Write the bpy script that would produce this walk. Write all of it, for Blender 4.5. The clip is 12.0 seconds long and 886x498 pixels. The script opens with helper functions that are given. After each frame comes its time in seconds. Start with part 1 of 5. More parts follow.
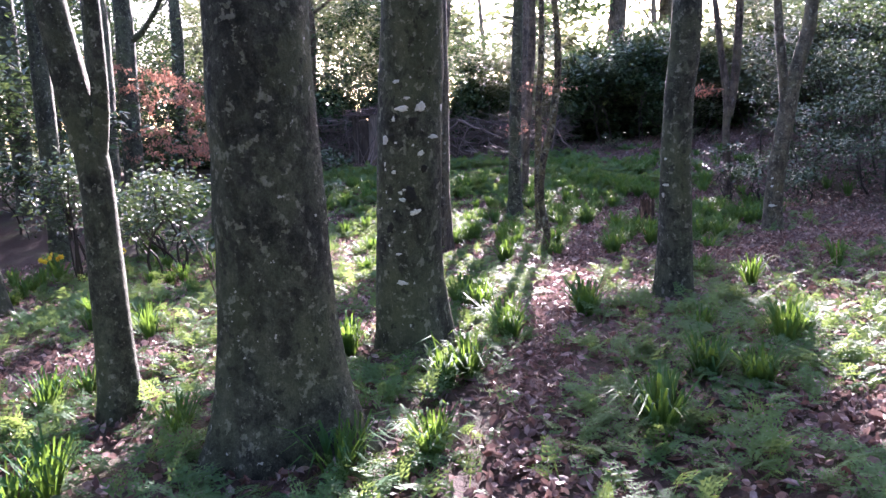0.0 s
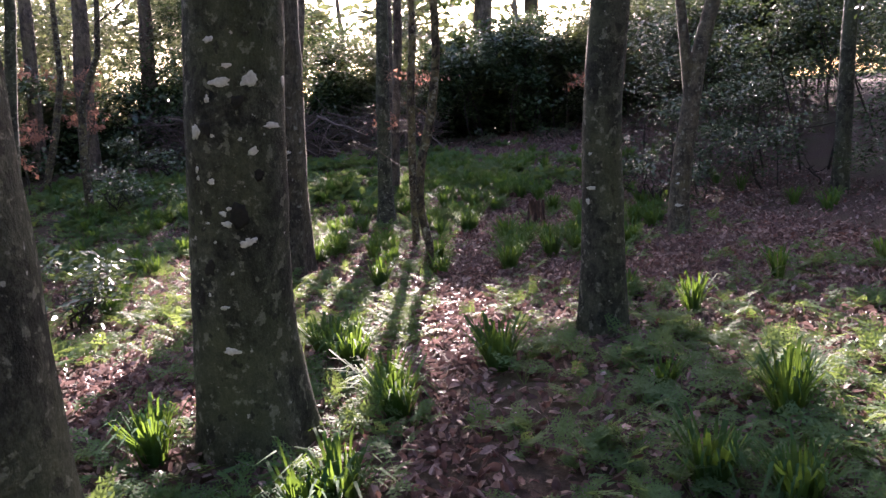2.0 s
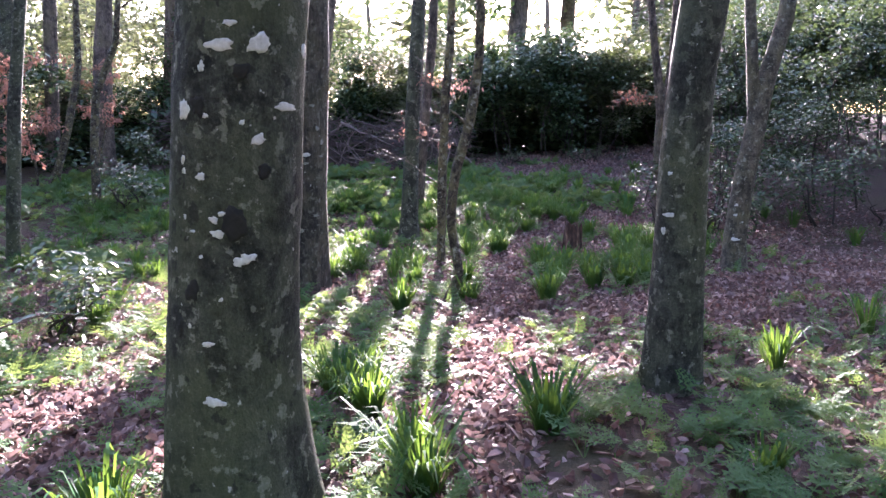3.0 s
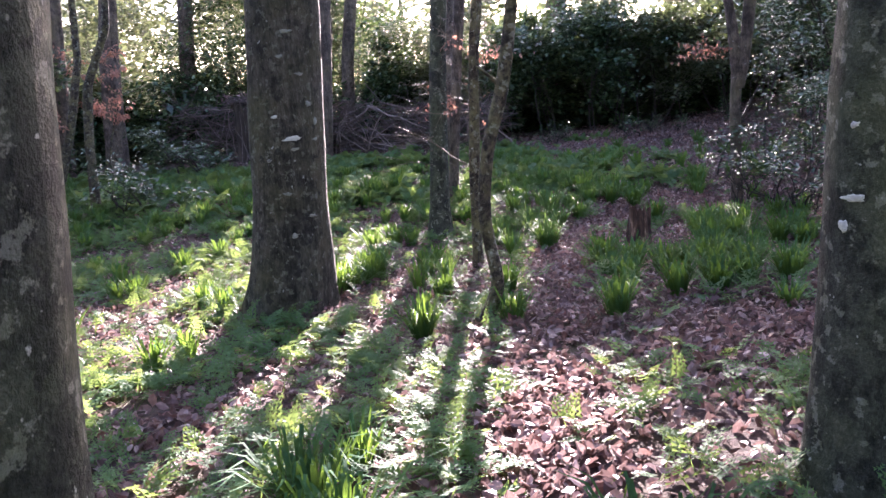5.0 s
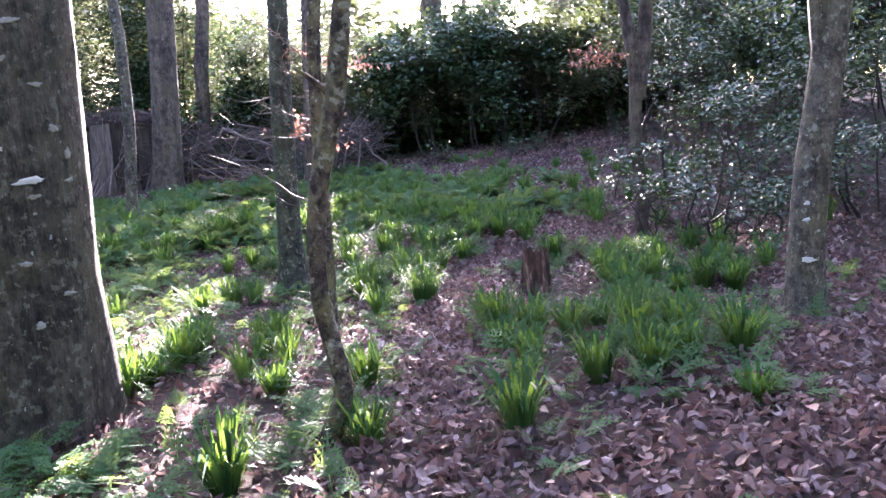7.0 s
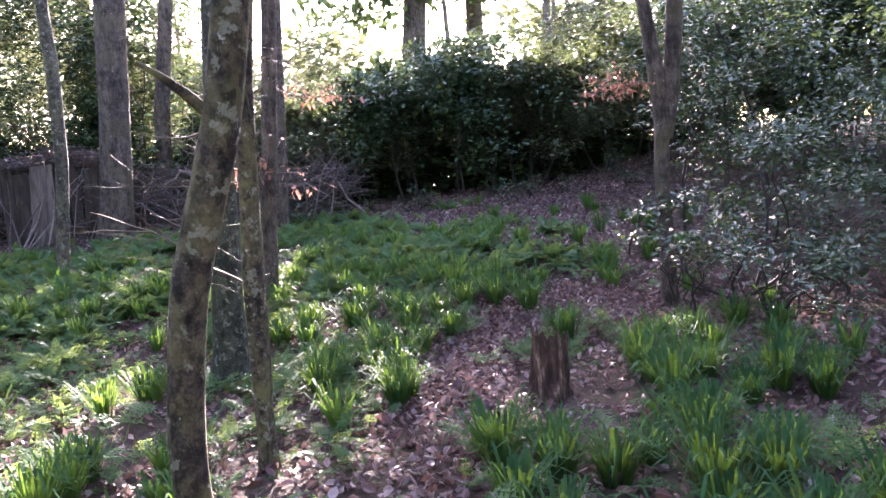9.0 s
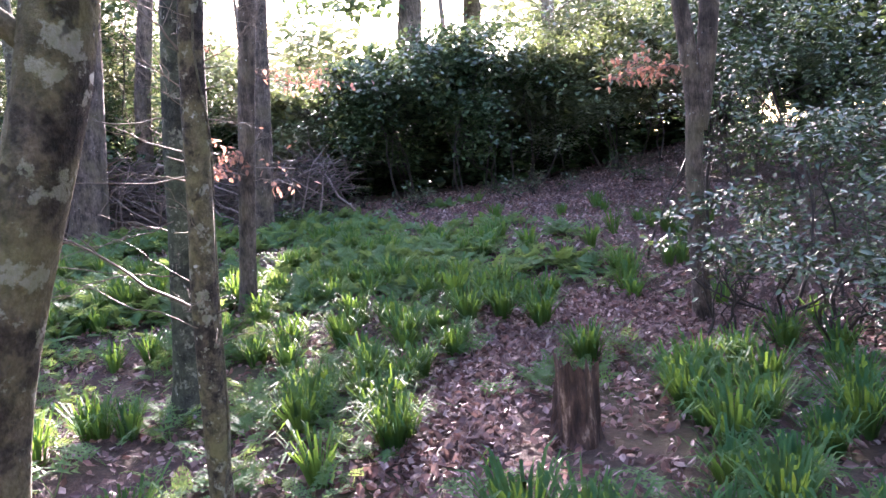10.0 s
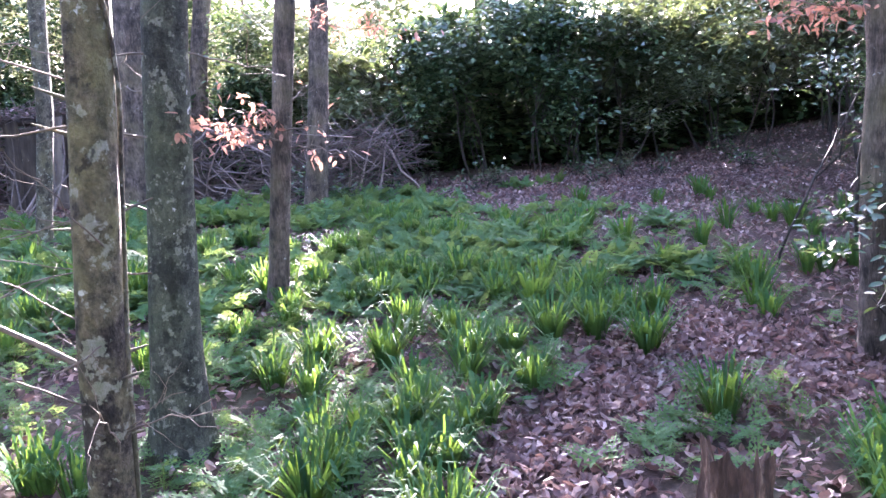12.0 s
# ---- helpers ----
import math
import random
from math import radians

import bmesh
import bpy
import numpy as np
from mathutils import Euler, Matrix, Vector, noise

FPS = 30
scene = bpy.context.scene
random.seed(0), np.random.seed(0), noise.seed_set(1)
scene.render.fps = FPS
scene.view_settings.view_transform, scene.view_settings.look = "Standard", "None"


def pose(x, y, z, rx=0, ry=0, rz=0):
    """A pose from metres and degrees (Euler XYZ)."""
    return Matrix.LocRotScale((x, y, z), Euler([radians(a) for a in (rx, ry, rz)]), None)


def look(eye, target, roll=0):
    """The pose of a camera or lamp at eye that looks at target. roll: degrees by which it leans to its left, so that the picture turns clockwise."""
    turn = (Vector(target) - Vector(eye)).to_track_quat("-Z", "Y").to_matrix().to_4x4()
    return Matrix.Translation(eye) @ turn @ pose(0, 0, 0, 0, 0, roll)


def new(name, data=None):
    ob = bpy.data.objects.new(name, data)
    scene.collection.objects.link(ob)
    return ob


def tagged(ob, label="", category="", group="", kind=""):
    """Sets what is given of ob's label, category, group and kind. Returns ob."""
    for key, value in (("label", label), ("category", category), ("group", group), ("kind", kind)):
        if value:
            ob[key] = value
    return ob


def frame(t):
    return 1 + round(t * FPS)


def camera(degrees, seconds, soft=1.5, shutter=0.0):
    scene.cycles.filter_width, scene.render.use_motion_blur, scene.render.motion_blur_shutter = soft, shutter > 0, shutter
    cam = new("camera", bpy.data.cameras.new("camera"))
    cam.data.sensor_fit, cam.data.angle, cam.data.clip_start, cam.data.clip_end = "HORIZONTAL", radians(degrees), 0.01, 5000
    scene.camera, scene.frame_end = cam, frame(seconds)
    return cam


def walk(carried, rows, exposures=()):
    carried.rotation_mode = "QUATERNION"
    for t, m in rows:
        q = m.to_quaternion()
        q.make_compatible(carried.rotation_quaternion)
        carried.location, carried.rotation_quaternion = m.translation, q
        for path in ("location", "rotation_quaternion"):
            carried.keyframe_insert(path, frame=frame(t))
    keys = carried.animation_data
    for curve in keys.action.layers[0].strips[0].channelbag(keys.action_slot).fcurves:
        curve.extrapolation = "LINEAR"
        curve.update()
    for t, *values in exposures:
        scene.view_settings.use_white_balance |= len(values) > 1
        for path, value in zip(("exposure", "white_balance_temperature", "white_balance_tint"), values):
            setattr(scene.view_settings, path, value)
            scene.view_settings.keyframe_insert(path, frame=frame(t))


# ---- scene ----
cam = camera(58.1, 12.0)
METRES, EYE, TILT, LEAN, TURN = 10.9, 1.5, 0.0, 0.0, 3.5
ROWS = [
    (0.0, 0.0, 0.0, 0.0, -0.69, -9.09, 4.3),
    (0.5, -0.0014, 0.0412, -0.003, -3.96, -11.26, 5.31),
    (1.0, 0.0064, 0.0901, -0.007, -6.83, -11.08, 5.56),
    (1.5, 0.0099, 0.1319, -0.0076, -8.84, -9.61, 4.73),
    (2.0, 0.0086, 0.1761, -0.0088, -10.49, -9.92, 4.89),
    (2.5, 0.0113, 0.2217, -0.0146, -9.86, -9.51, 4.1),
    (3.0, 0.0088, 0.2617, -0.0171, -8.89, -8.65, 1.56),
    (3.5, 0.0091, 0.3011, -0.0163, -8.76, -8.39, 1.53),
    (5.5, 0.0576, 0.4687, -0.0334, -5.48, -9.75, 5.32),
    (6.0, 0.0668, 0.5088, -0.032, -6.3, -8.65, 4.38),
    (6.5, 0.0774, 0.5516, -0.0293, -11.32, -8.49, 4.6),
    (7.0, 0.0956, 0.5937, -0.0318, -14.18, -8.95, 5.88),
    (9.0, 0.1357, 0.7499, -0.0307, -15.34, -6.11, 5.61),
    (9.5, 0.1422, 0.793, -0.028, -16.89, -6.46, 4.88),
    (10.0, 0.1534, 0.8342, -0.0321, -15.77, -6.4, 5.36),
    (10.5, 0.1651, 0.8635, -0.0294, -13.18, -5.75, 5.65),
    (11.0, 0.1725, 0.9037, -0.0321, -12.58, -6.59, 4.66),
    (11.5, 0.1774, 0.9339, -0.0336, -12.63, -7.09, 3.75),
    (12.0, 0.1851, 0.9714, -0.0371, -10.57, -7.67, 3.52),
]
EXPOSURES = [(t, stops + 0.4, kelvin, 36) for t, stops, kelvin in ((0.0, 3.15, 5900), (1.0, 3.05, 6100), (1.6, 2.25, 6500), (2.1, 2.55, 6650), (2.5, 3.05, 6450), (3.0, 3.42, 6000), (3.5, 3.4, 5950), (5.5, 3.28, 6250), (7.0, 3.92, 6050), (9.0, 3.78, 6350), (9.5, 3.8, 6350), (10.0, 4.05, 6300), (10.7, 3.95, 6200), (11.5, 4.35, 6000), (12.0, 4.55, 5950))]
walk(cam, [(t, pose(0, 0, EYE, TILT, LEAN, TURN) @ pose(METRES * x, METRES * y, METRES * z, 90 + pitch, roll, yaw)) for t, x, y, z, yaw, pitch, roll in ROWS], EXPOSURES)

# ---- world, sun, light ----
SUN_ELEV, SUN_AZ = 19.0, 8.2          # degrees above the horizon; degrees to the right of +y
w = bpy.data.worlds.new("sky_world")
scene.world = w
w.use_nodes = True
nt = w.node_tree
sky = nt.nodes.new("ShaderNodeTexSky")
sky.sky_type = "NISHITA"
sky.sun_disc = False
sky.sun_elevation, sky.sun_rotation = radians(SUN_ELEV), radians(SUN_AZ)
sky.air_density, sky.dust_density, sky.ozone_density = 1.0, 2.0, 1.0
nt.nodes["Background"].inputs["Strength"].default_value = 0.078
nt.links.new(sky.outputs[0], nt.nodes["Background"].inputs["Color"])
SUN_DIR = Vector((math.sin(radians(SUN_AZ)) * math.cos(radians(SUN_ELEV)),
                  math.cos(radians(SUN_AZ)) * math.cos(radians(SUN_ELEV)), math.sin(radians(SUN_ELEV))))
sun_data = bpy.data.lights.new("sun", "SUN")
sun_data.energy, sun_data.angle, sun_data.color = 5.0, radians(0.6), (1.0, 0.93, 0.82)
sun = new("sun", sun_data)
sun.matrix_world = look(SUN_DIR * 60, (0, 0, 0))

# ---- materials ----


def material(name, build):
    m = bpy.data.materials.new(name)
    m.use_nodes = True
    t = m.node_tree
    t.nodes.clear()
    out = t.nodes.new("ShaderNodeOutputMaterial")
    build(t, out)
    return m


def node(t, kind, **values):
    n = t.nodes.new(kind)
    for k, v in values.items():
        n.inputs[k.replace("_", " ")].default_value = v
    return n


def ramp(t, source, stops):
    r = t.nodes.new("ShaderNodeValToRGB")
    els = r.color_ramp.elements
    while len(els) < len(stops):
        els.new(0.5)
    for e, (p, c) in zip(els, stops):
        e.position, e.color = p, (*c, 1)
    t.links.new(source, r.inputs[0])
    return r.outputs[0]


def mix(t, a, b, fac, mode="MIX"):
    n = t.nodes.new("ShaderNodeMix")
    n.data_type, n.blend_type = "RGBA", mode
    for sock, v in ((n.inputs["Factor"], fac), (n.inputs["A"], a), (n.inputs["B"], b)):
        if isinstance(v, (int, float)):
            sock.default_value = v
        elif isinstance(v, tuple):
            sock.default_value = (*v, 1)
        else:
            t.links.new(v, sock)
    return n.outputs["Result"]


def coords(t, scale=(1, 1, 1)):
    geo = t.nodes.new("ShaderNodeNewGeometry")
    mp = t.nodes.new("ShaderNodeMapping")
    mp.inputs["Scale"].default_value = scale
    t.links.new(geo.outputs["Position"], mp.inputs["Vector"])
    return mp.outputs[0]


def noise_tex(t, vec, scale, detail=4.0, rough=0.55):
    n = node(t, "ShaderNodeTexNoise", Scale=scale, Detail=detail, Roughness=rough)
    t.links.new(vec, n.inputs["Vector"])
    return n.outputs[0]


def bump(t, height, strength, distance):
    b = node(t, "ShaderNodeBump", Strength=strength, Distance=distance)
    t.links.new(height, b.inputs["Height"])
    return b.outputs[0]


def bark(dark, light, moss, moss_amount, stretch=0.35, relief=0.02, mottle=2.2, blotch=0.0):
    def build(t, out):
        v = coords(t, (1, 1, stretch))
        fine = noise_tex(t, v, 38, 6, 0.65)
        broad = noise_tex(t, coords(t), mottle, 5, 0.6)
        patch = noise_tex(t, coords(t), mottle * 4, 5, 0.65)
        grit = noise_tex(t, coords(t, (1, 1, stretch)), 120, 4, 0.7)
        base = mix(t, ramp(t, fine, [(0.38, dark), (0.62, light)]), ramp(t, patch, [(0.40, dark), (0.60, light)]), 0.5)
        base = mix(t, base, ramp(t, broad, [(0.32, (0.45, 0.45, 0.45)), (0.5, (0.95, 0.95, 0.95)), (0.68, (1.45, 1.4, 1.3))]), 0.85, "MULTIPLY")
        streak = noise_tex(t, coords(t, (1, 1, 0.10)), 9, 4, 0.6)
        base = mix(t, base, ramp(t, streak, [(0.38, (0.5, 0.5, 0.5)), (0.56, (1.1, 1.1, 1.1))]), 0.8, "MULTIPLY")
        base = mix(t, base, ramp(t, grit, [(0.35, (0.45, 0.45, 0.45)), (0.65, (1.5, 1.5, 1.5))]), 0.8, "MULTIPLY")
        green = mix(t, base, mix(t, base, moss, 0.7), ramp(t, broad, [(0.52 - moss_amount * 0.25, (0, 0, 0)), (0.66, (1, 1, 1))]))
        # pale crust specks
        speck = noise_tex(t, coords(t), 26, 3, 0.5)
        col = mix(t, green, (0.5, 0.5, 0.46), ramp(t, speck, [(0.70, (0, 0, 0)), (0.74, (0.8, 0.8, 0.8))]))
        if blotch:
            # rounded grey-green crusts and dark weathered spots on smooth bark
            pale = noise_tex(t, coords(t), 17, 5, 0.65)
            black = noise_tex(t, coords(t, (1, 1, 0.8)), 12, 4, 0.6)
            tint = mix(t, (0.24, 0.25, 0.17), (0.34, 0.34, 0.29), ramp(t, fine, [(0.4, (0, 0, 0)), (0.6, (1, 1, 1))]))
            col = mix(t, col, tint, ramp(t, pale, [(0.575, (0, 0, 0)), (0.61, (blotch, blotch, blotch))]))
            col = mix(t, col, dark, ramp(t, black, [(0.60, (0, 0, 0)), (0.63, (0.75, 0.75, 0.75))]))
        p = node(t, "ShaderNodeBsdfPrincipled", Roughness=0.85)
        p.inputs["Specular IOR Level"].default_value = 0.3
        t.links.new(col, p.inputs["Base Color"])
        t.links.new(bump(t, mix(t, fine, grit, 0.4), 1.0, relief * 1.6), p.inputs["Normal"])
        t.links.new(p.outputs[0], out.inputs[0])
    return build


def leaf(colours, through_colour, translucency, rough, spec=0.5, vein=0.0):
    """A thin leaf: a glossy front with light that comes through."""
    def build(t, out):
        geo = t.nodes.new("ShaderNodeNewGeometry")
        n = len(colours)
        tone = ramp(t, geo.outputs["Random Per Island"], [(i / max(1, n - 1), c) for i, c in enumerate(colours)])
        blot = noise_tex(t, coords(t), 45, 3)
        patch = noise_tex(t, coords(t), 1.3, 3)
        shade = ramp(t, blot, [(0.3, (0.65, 0.65, 0.65)), (0.7, (1.15, 1.15, 1.15))])
        wide = ramp(t, patch, [(0.3, (0.75, 0.8, 0.8)), (0.7, (1.15, 1.1, 1.0))])
        col = mix(t, mix(t, tone, shade, 1.0, "MULTIPLY"), wide, 1.0, "MULTIPLY")
        p = node(t, "ShaderNodeBsdfPrincipled", Roughness=rough)
        p.inputs["Specular IOR Level"].default_value = spec
        t.links.new(col, p.inputs["Base Color"])
        t.links.new(bump(t, blot, 0.4, 0.004), p.inputs["Normal"])
        tr = node(t, "ShaderNodeBsdfTranslucent")
        t.links.new(mix(t, col, through_colour, 0.55), tr.inputs["Color"])
        ms = t.nodes.new("ShaderNodeMixShader")
        ms.inputs[0].default_value = translucency
        t.links.new(p.outputs[0], ms.inputs[1])
        t.links.new(tr.outputs[0], ms.inputs[2])
        t.links.new(ms.outputs[0], out.inputs[0])
    return build


def earth(t, out):
    fine = noise_tex(t, coords(t), 30, 6, 0.7)
    broad = noise_tex(t, coords(t), 0.9, 4)
    soil = mix(t, ramp(t, fine, [(0.3, (0.025, 0.016, 0.014)), (0.55, (0.065, 0.038, 0.032)), (0.75, (0.14, 0.088, 0.075))]),
               (0.07, 0.075, 0.03), ramp(t, broad, [(0.45, (0, 0, 0)), (0.7, (0.6, 0.6, 0.6))]))
    grass = ramp(t, noise_tex(t, coords(t), 3, 5, 0.7), [(0.3, (0.09, 0.13, 0.03)), (0.7, (0.2, 0.24, 0.06))])
    geo = t.nodes.new("ShaderNodeNewGeometry")
    sep = t.nodes.new("ShaderNodeSeparateXYZ")
    t.links.new(geo.outputs["Position"], sep.inputs[0])
    far = t.nodes.new("ShaderNodeMapRange")
    far.inputs["From Min"].default_value, far.inputs["From Max"].default_value = 33, 37
    t.links.new(sep.outputs["Y"], far.inputs["Value"])
    p = node(t, "ShaderNodeBsdfPrincipled", Roughness=0.9)
    p.inputs["Specular IOR Level"].default_value = 0.25
    t.links.new(mix(t, soil, grass, far.outputs[0]), p.inputs["Base Color"])
    t.links.new(bump(t, fine, 1.0, 0.03), p.inputs["Normal"])
    t.links.new(p.outputs[0], out.inputs[0])


def plain(colours, scale, rough, relief=0.006, stretch=(1, 1, 1), spec=0.4):
    def build(t, out):
        n = noise_tex(t, coords(t, stretch), scale, 6, 0.65)
        p = node(t, "ShaderNodeBsdfPrincipled", Roughness=rough)
        p.inputs["Specular IOR Level"].default_value = spec
        k = len(colours)
        t.links.new(ramp(t, n, [(0.28 + 0.44 * i / max(1, k - 1), c) for i, c in enumerate(colours)]), p.inputs["Base Color"])
        t.links.new(bump(t, n, 0.8, relief), p.inputs["Normal"])
        t.links.new(p.outputs[0], out.inputs[0])
    return build


EARTH = material("woodland_earth", earth)
BEECH = material("beech_bark", bark((0.018, 0.020, 0.015), (0.105, 0.110, 0.085), (0.066, 0.082, 0.038), 0.45, 0.75, 0.012, 2.2, 0.45))
OAK = material("rough_bark", bark((0.026, 0.023, 0.019), (0.17, 0.15, 0.125), (0.085, 0.085, 0.042), 0.35, 0.25, 0.045, 2.2, 0.4))
CRUST = material("grey_lichen", plain([(0.16, 0.16, 0.13), (0.34, 0.34, 0.30)], 50, 0.9))
YOUNG = material("mottled_young_bark", bark((0.014, 0.011, 0.009), (0.135, 0.108, 0.082), (0.17, 0.16, 0.07), 0.3, 0.8, 0.010, 7.0, 0.6))
REDBARK = material("brown_bark", bark((0.050, 0.039, 0.031), (0.22, 0.17, 0.14), (0.11, 0.10, 0.055), 0.2, 0.2, 0.03))
PALE = material("pale_bark", bark((0.04, 0.036, 0.028), (0.19, 0.165, 0.125), (0.10, 0.10, 0.05), 0.3, 0.7, 0.008, 3.0, 0.6))
LICHEN = material("white_lichen", plain([(0.42, 0.42, 0.38), (0.66, 0.66, 0.62)], 60, 0.9))
KNOT = material("dark_bark_scar", plain([(0.008, 0.008, 0.007), (0.026, 0.024, 0.02)], 30, 0.9))
TWIG = material("twig", plain([(0.07, 0.052, 0.04), (0.19, 0.145, 0.105)], 25, 0.7))
STEM = material("dark_shrub_stem", plain([(0.012, 0.010, 0.008), (0.040, 0.032, 0.025)], 25, 0.8))
BRUSH = material("old_brushwood", plain([(0.045, 0.034, 0.03), (0.15, 0.115, 0.10)], 18, 0.85))
DEADWOOD = material("dead_wood", plain([(0.10, 0.075, 0.068), (0.32, 0.25, 0.22)], 18, 0.85))
ROTWOOD = material("rotten_wood", plain([(0.018, 0.011, 0.009), (0.05, 0.028, 0.021), (0.11, 0.062, 0.044), (0.46, 0.32, 0.23)], 22, 0.85, 0.05, (1, 1, 0.22)))
BOARD = material("weathered_board", plain([(0.020, 0.015, 0.012), (0.052, 0.041, 0.033), (0.10, 0.078, 0.06)], 11, 0.95, 0.03, (1, 1, 0.2)))
PALEBOARD = material("pale_weathered_board", plain([(0.06, 0.048, 0.040), (0.15, 0.125, 0.105), (0.22, 0.185, 0.155)], 11, 0.95, 0.03, (1, 1, 0.15)))
LITTER = material("beech_leaf_litter", leaf([(0.04, 0.018, 0.019), (0.13, 0.066, 0.066), (0.30, 0.20, 0.195), (0.07, 0.032, 0.034), (0.22, 0.095, 0.076), (0.50, 0.375, 0.37), (0.10, 0.05, 0.05), (0.17, 0.095, 0.094), (0.05, 0.024, 0.025)],
                                            (0.42, 0.29, 0.27), 0.2, 0.45, 0.3))
PARSLEY = material("cow_parsley", leaf([(0.050, 0.130, 0.062), (0.066, 0.152, 0.070), (0.084, 0.176, 0.078)], (0.44, 0.56, 0.12), 0.34, 0.6, 0.09))
BLADE = material("bulb_leaf", leaf([(0.014, 0.066, 0.032), (0.026, 0.094, 0.042), (0.044, 0.126, 0.050)], (0.38, 0.60, 0.06), 0.28, 0.62, 0.04))
HOLLY = material("evergreen_leaf", leaf([(0.026, 0.062, 0.036), (0.048, 0.096, 0.050), (0.100, 0.150, 0.070), (0.034, 0.078, 0.044)], (0.30, 0.42, 0.12), 0.10, 0.27, 0.6))
OLIVE = material("olive_evergreen_leaf", leaf([(0.045, 0.080, 0.038), (0.085, 0.125, 0.055), (0.150, 0.175, 0.085), (0.060, 0.095, 0.046)], (0.34, 0.42, 0.14), 0.14, 0.3, 0.5))
LAUREL = material("light_shrub_leaf", leaf([(0.035, 0.062, 0.030), (0.058, 0.085, 0.042), (0.105, 0.100, 0.06), (0.045, 0.07, 0.034)], (0.30, 0.35, 0.15), 0.30, 0.38, 0.5))
RUSSET = material("russet_beech_leaf", leaf([(0.34, 0.16, 0.115), (0.46, 0.25, 0.19), (0.38, 0.15, 0.12)], (0.62, 0.31, 0.21), 0.45, 0.5, 0.4))
PETAL = material("daffodil_petal", leaf([(0.75, 0.55, 0.03), (0.85, 0.66, 0.06)], (0.9, 0.7, 0.05), 0.4, 0.5, 0.3))

# ---- mesh helpers ----
rng = np.random.default_rng(7)


class Soup:
    """Collects vertices with quads and triangles, for one mesh."""

    def __init__(self):
        self.v, self.q, self.t, self.n = [], [], [], 0

    def add(self, verts, quads=None, tris=None):
        verts = np.asarray(verts, float).reshape(-1, 3)
        if quads is not None and len(quads):
            self.q.append(np.asarray(quads, int).reshape(-1, 4) + self.n)
        if tris is not None and len(tris):
            self.t.append(np.asarray(tris, int).reshape(-1, 3) + self.n)
        self.v.append(verts)
        self.n += len(verts)

    def mesh(self, name, smooth=True):
        v = np.concatenate(self.v)
        q = np.concatenate(self.q) if self.q else np.zeros((0, 4), int)
        t = np.concatenate(self.t) if self.t else np.zeros((0, 3), int)
        me = bpy.data.meshes.new(name)
        me.vertices.add(len(v))
        me.vertices.foreach_set("co", v.ravel())
        loops = np.concatenate([q.ravel(), t.ravel()])
        me.loops.add(len(loops))
        me.loops.foreach_set("vertex_index", loops.astype(np.int32))
        me.polygons.add(len(q) + len(t))
        starts = np.concatenate([np.arange(len(q)) * 4, len(q) * 4 + np.arange(len(t)) * 3])
        me.polygons.foreach_set("loop_start", starts.astype(np.int32))
        me.polygons.foreach_set("use_smooth", np.full(len(q) + len(t), smooth))
        me.update(calc_edges=True)
        return me


def part(name, soup, mat, parent=None, label="", smooth=True):
    """One mesh object; under a parent its vertices are taken in the parent's own space."""
    ob = new(name, soup.mesh(name, smooth))
    ob.data.materials.append(mat)
    if parent is not None:
        ob.parent = parent
    if label:
        ob["label"] = label
    return ob


def thing(name, place, label, category, group="", kind=""):
    ob = new(name)
    ob.empty_display_size = 0.1
    ob.location = place
    return tagged(ob, label, category, group, kind)


def tube(soup, pts, radii, seg=8, lobes=None, rough=0.0, seed=0):
    """A tapering tube along points; lobes(h, angle) multiplies the radius; rough: uneven bark in parts of the radius."""
    pts = np.asarray(pts, float)
    radii = np.asarray(radii, float)
    n = len(pts)
    tang = np.gradient(pts, axis=0)
    tang /= np.linalg.norm(tang, axis=1)[:, None] + 1e-9
    ref = np.array([1.0, 0, 0]) if abs(tang[0][0]) < 0.8 else np.array([0, 1.0, 0])
    rings = []
    ang = np.linspace(0, 2 * np.pi, seg, endpoint=False)
    for i in range(n):
        a = ref - tang[i] * ref.dot(tang[i])
        a /= np.linalg.norm(a) + 1e-9
        ref = a
        b = np.cross(tang[i], a)
        r = np.full(seg, radii[i])
        if lobes is not None:
            r = r * lobes(i, ang)
        if rough:
            k = np.array([noise.noise(Vector((math.cos(u) * 1.7 + seed * 3.1, math.sin(u) * 1.7, pts[i][2] * 1.6 + seed))) +
                          0.5 * noise.noise(Vector((math.cos(u) * 4 + seed, math.sin(u) * 4, pts[i][2] * 5))) for u in ang])
            r = r * (1 + rough * k)
        rings.append(pts[i] + np.outer(np.cos(ang) * r, a) + np.outer(np.sin(ang) * r, b))
    v = np.concatenate(rings + [pts[-1:]])
    i, j = np.meshgrid(np.arange(n - 1), np.arange(seg), indexing="ij")
    j2 = (j + 1) % seg
    q = np.stack([i * seg + j, i * seg + j2, (i + 1) * seg + j2, (i + 1) * seg + j], -1).reshape(-1, 4)
    k = np.arange(seg)
    t = np.stack([(n - 1) * seg + k, (n - 1) * seg + (k + 1) % seg, np.full(seg, n * seg)], -1)
    soup.add(v, q, t)


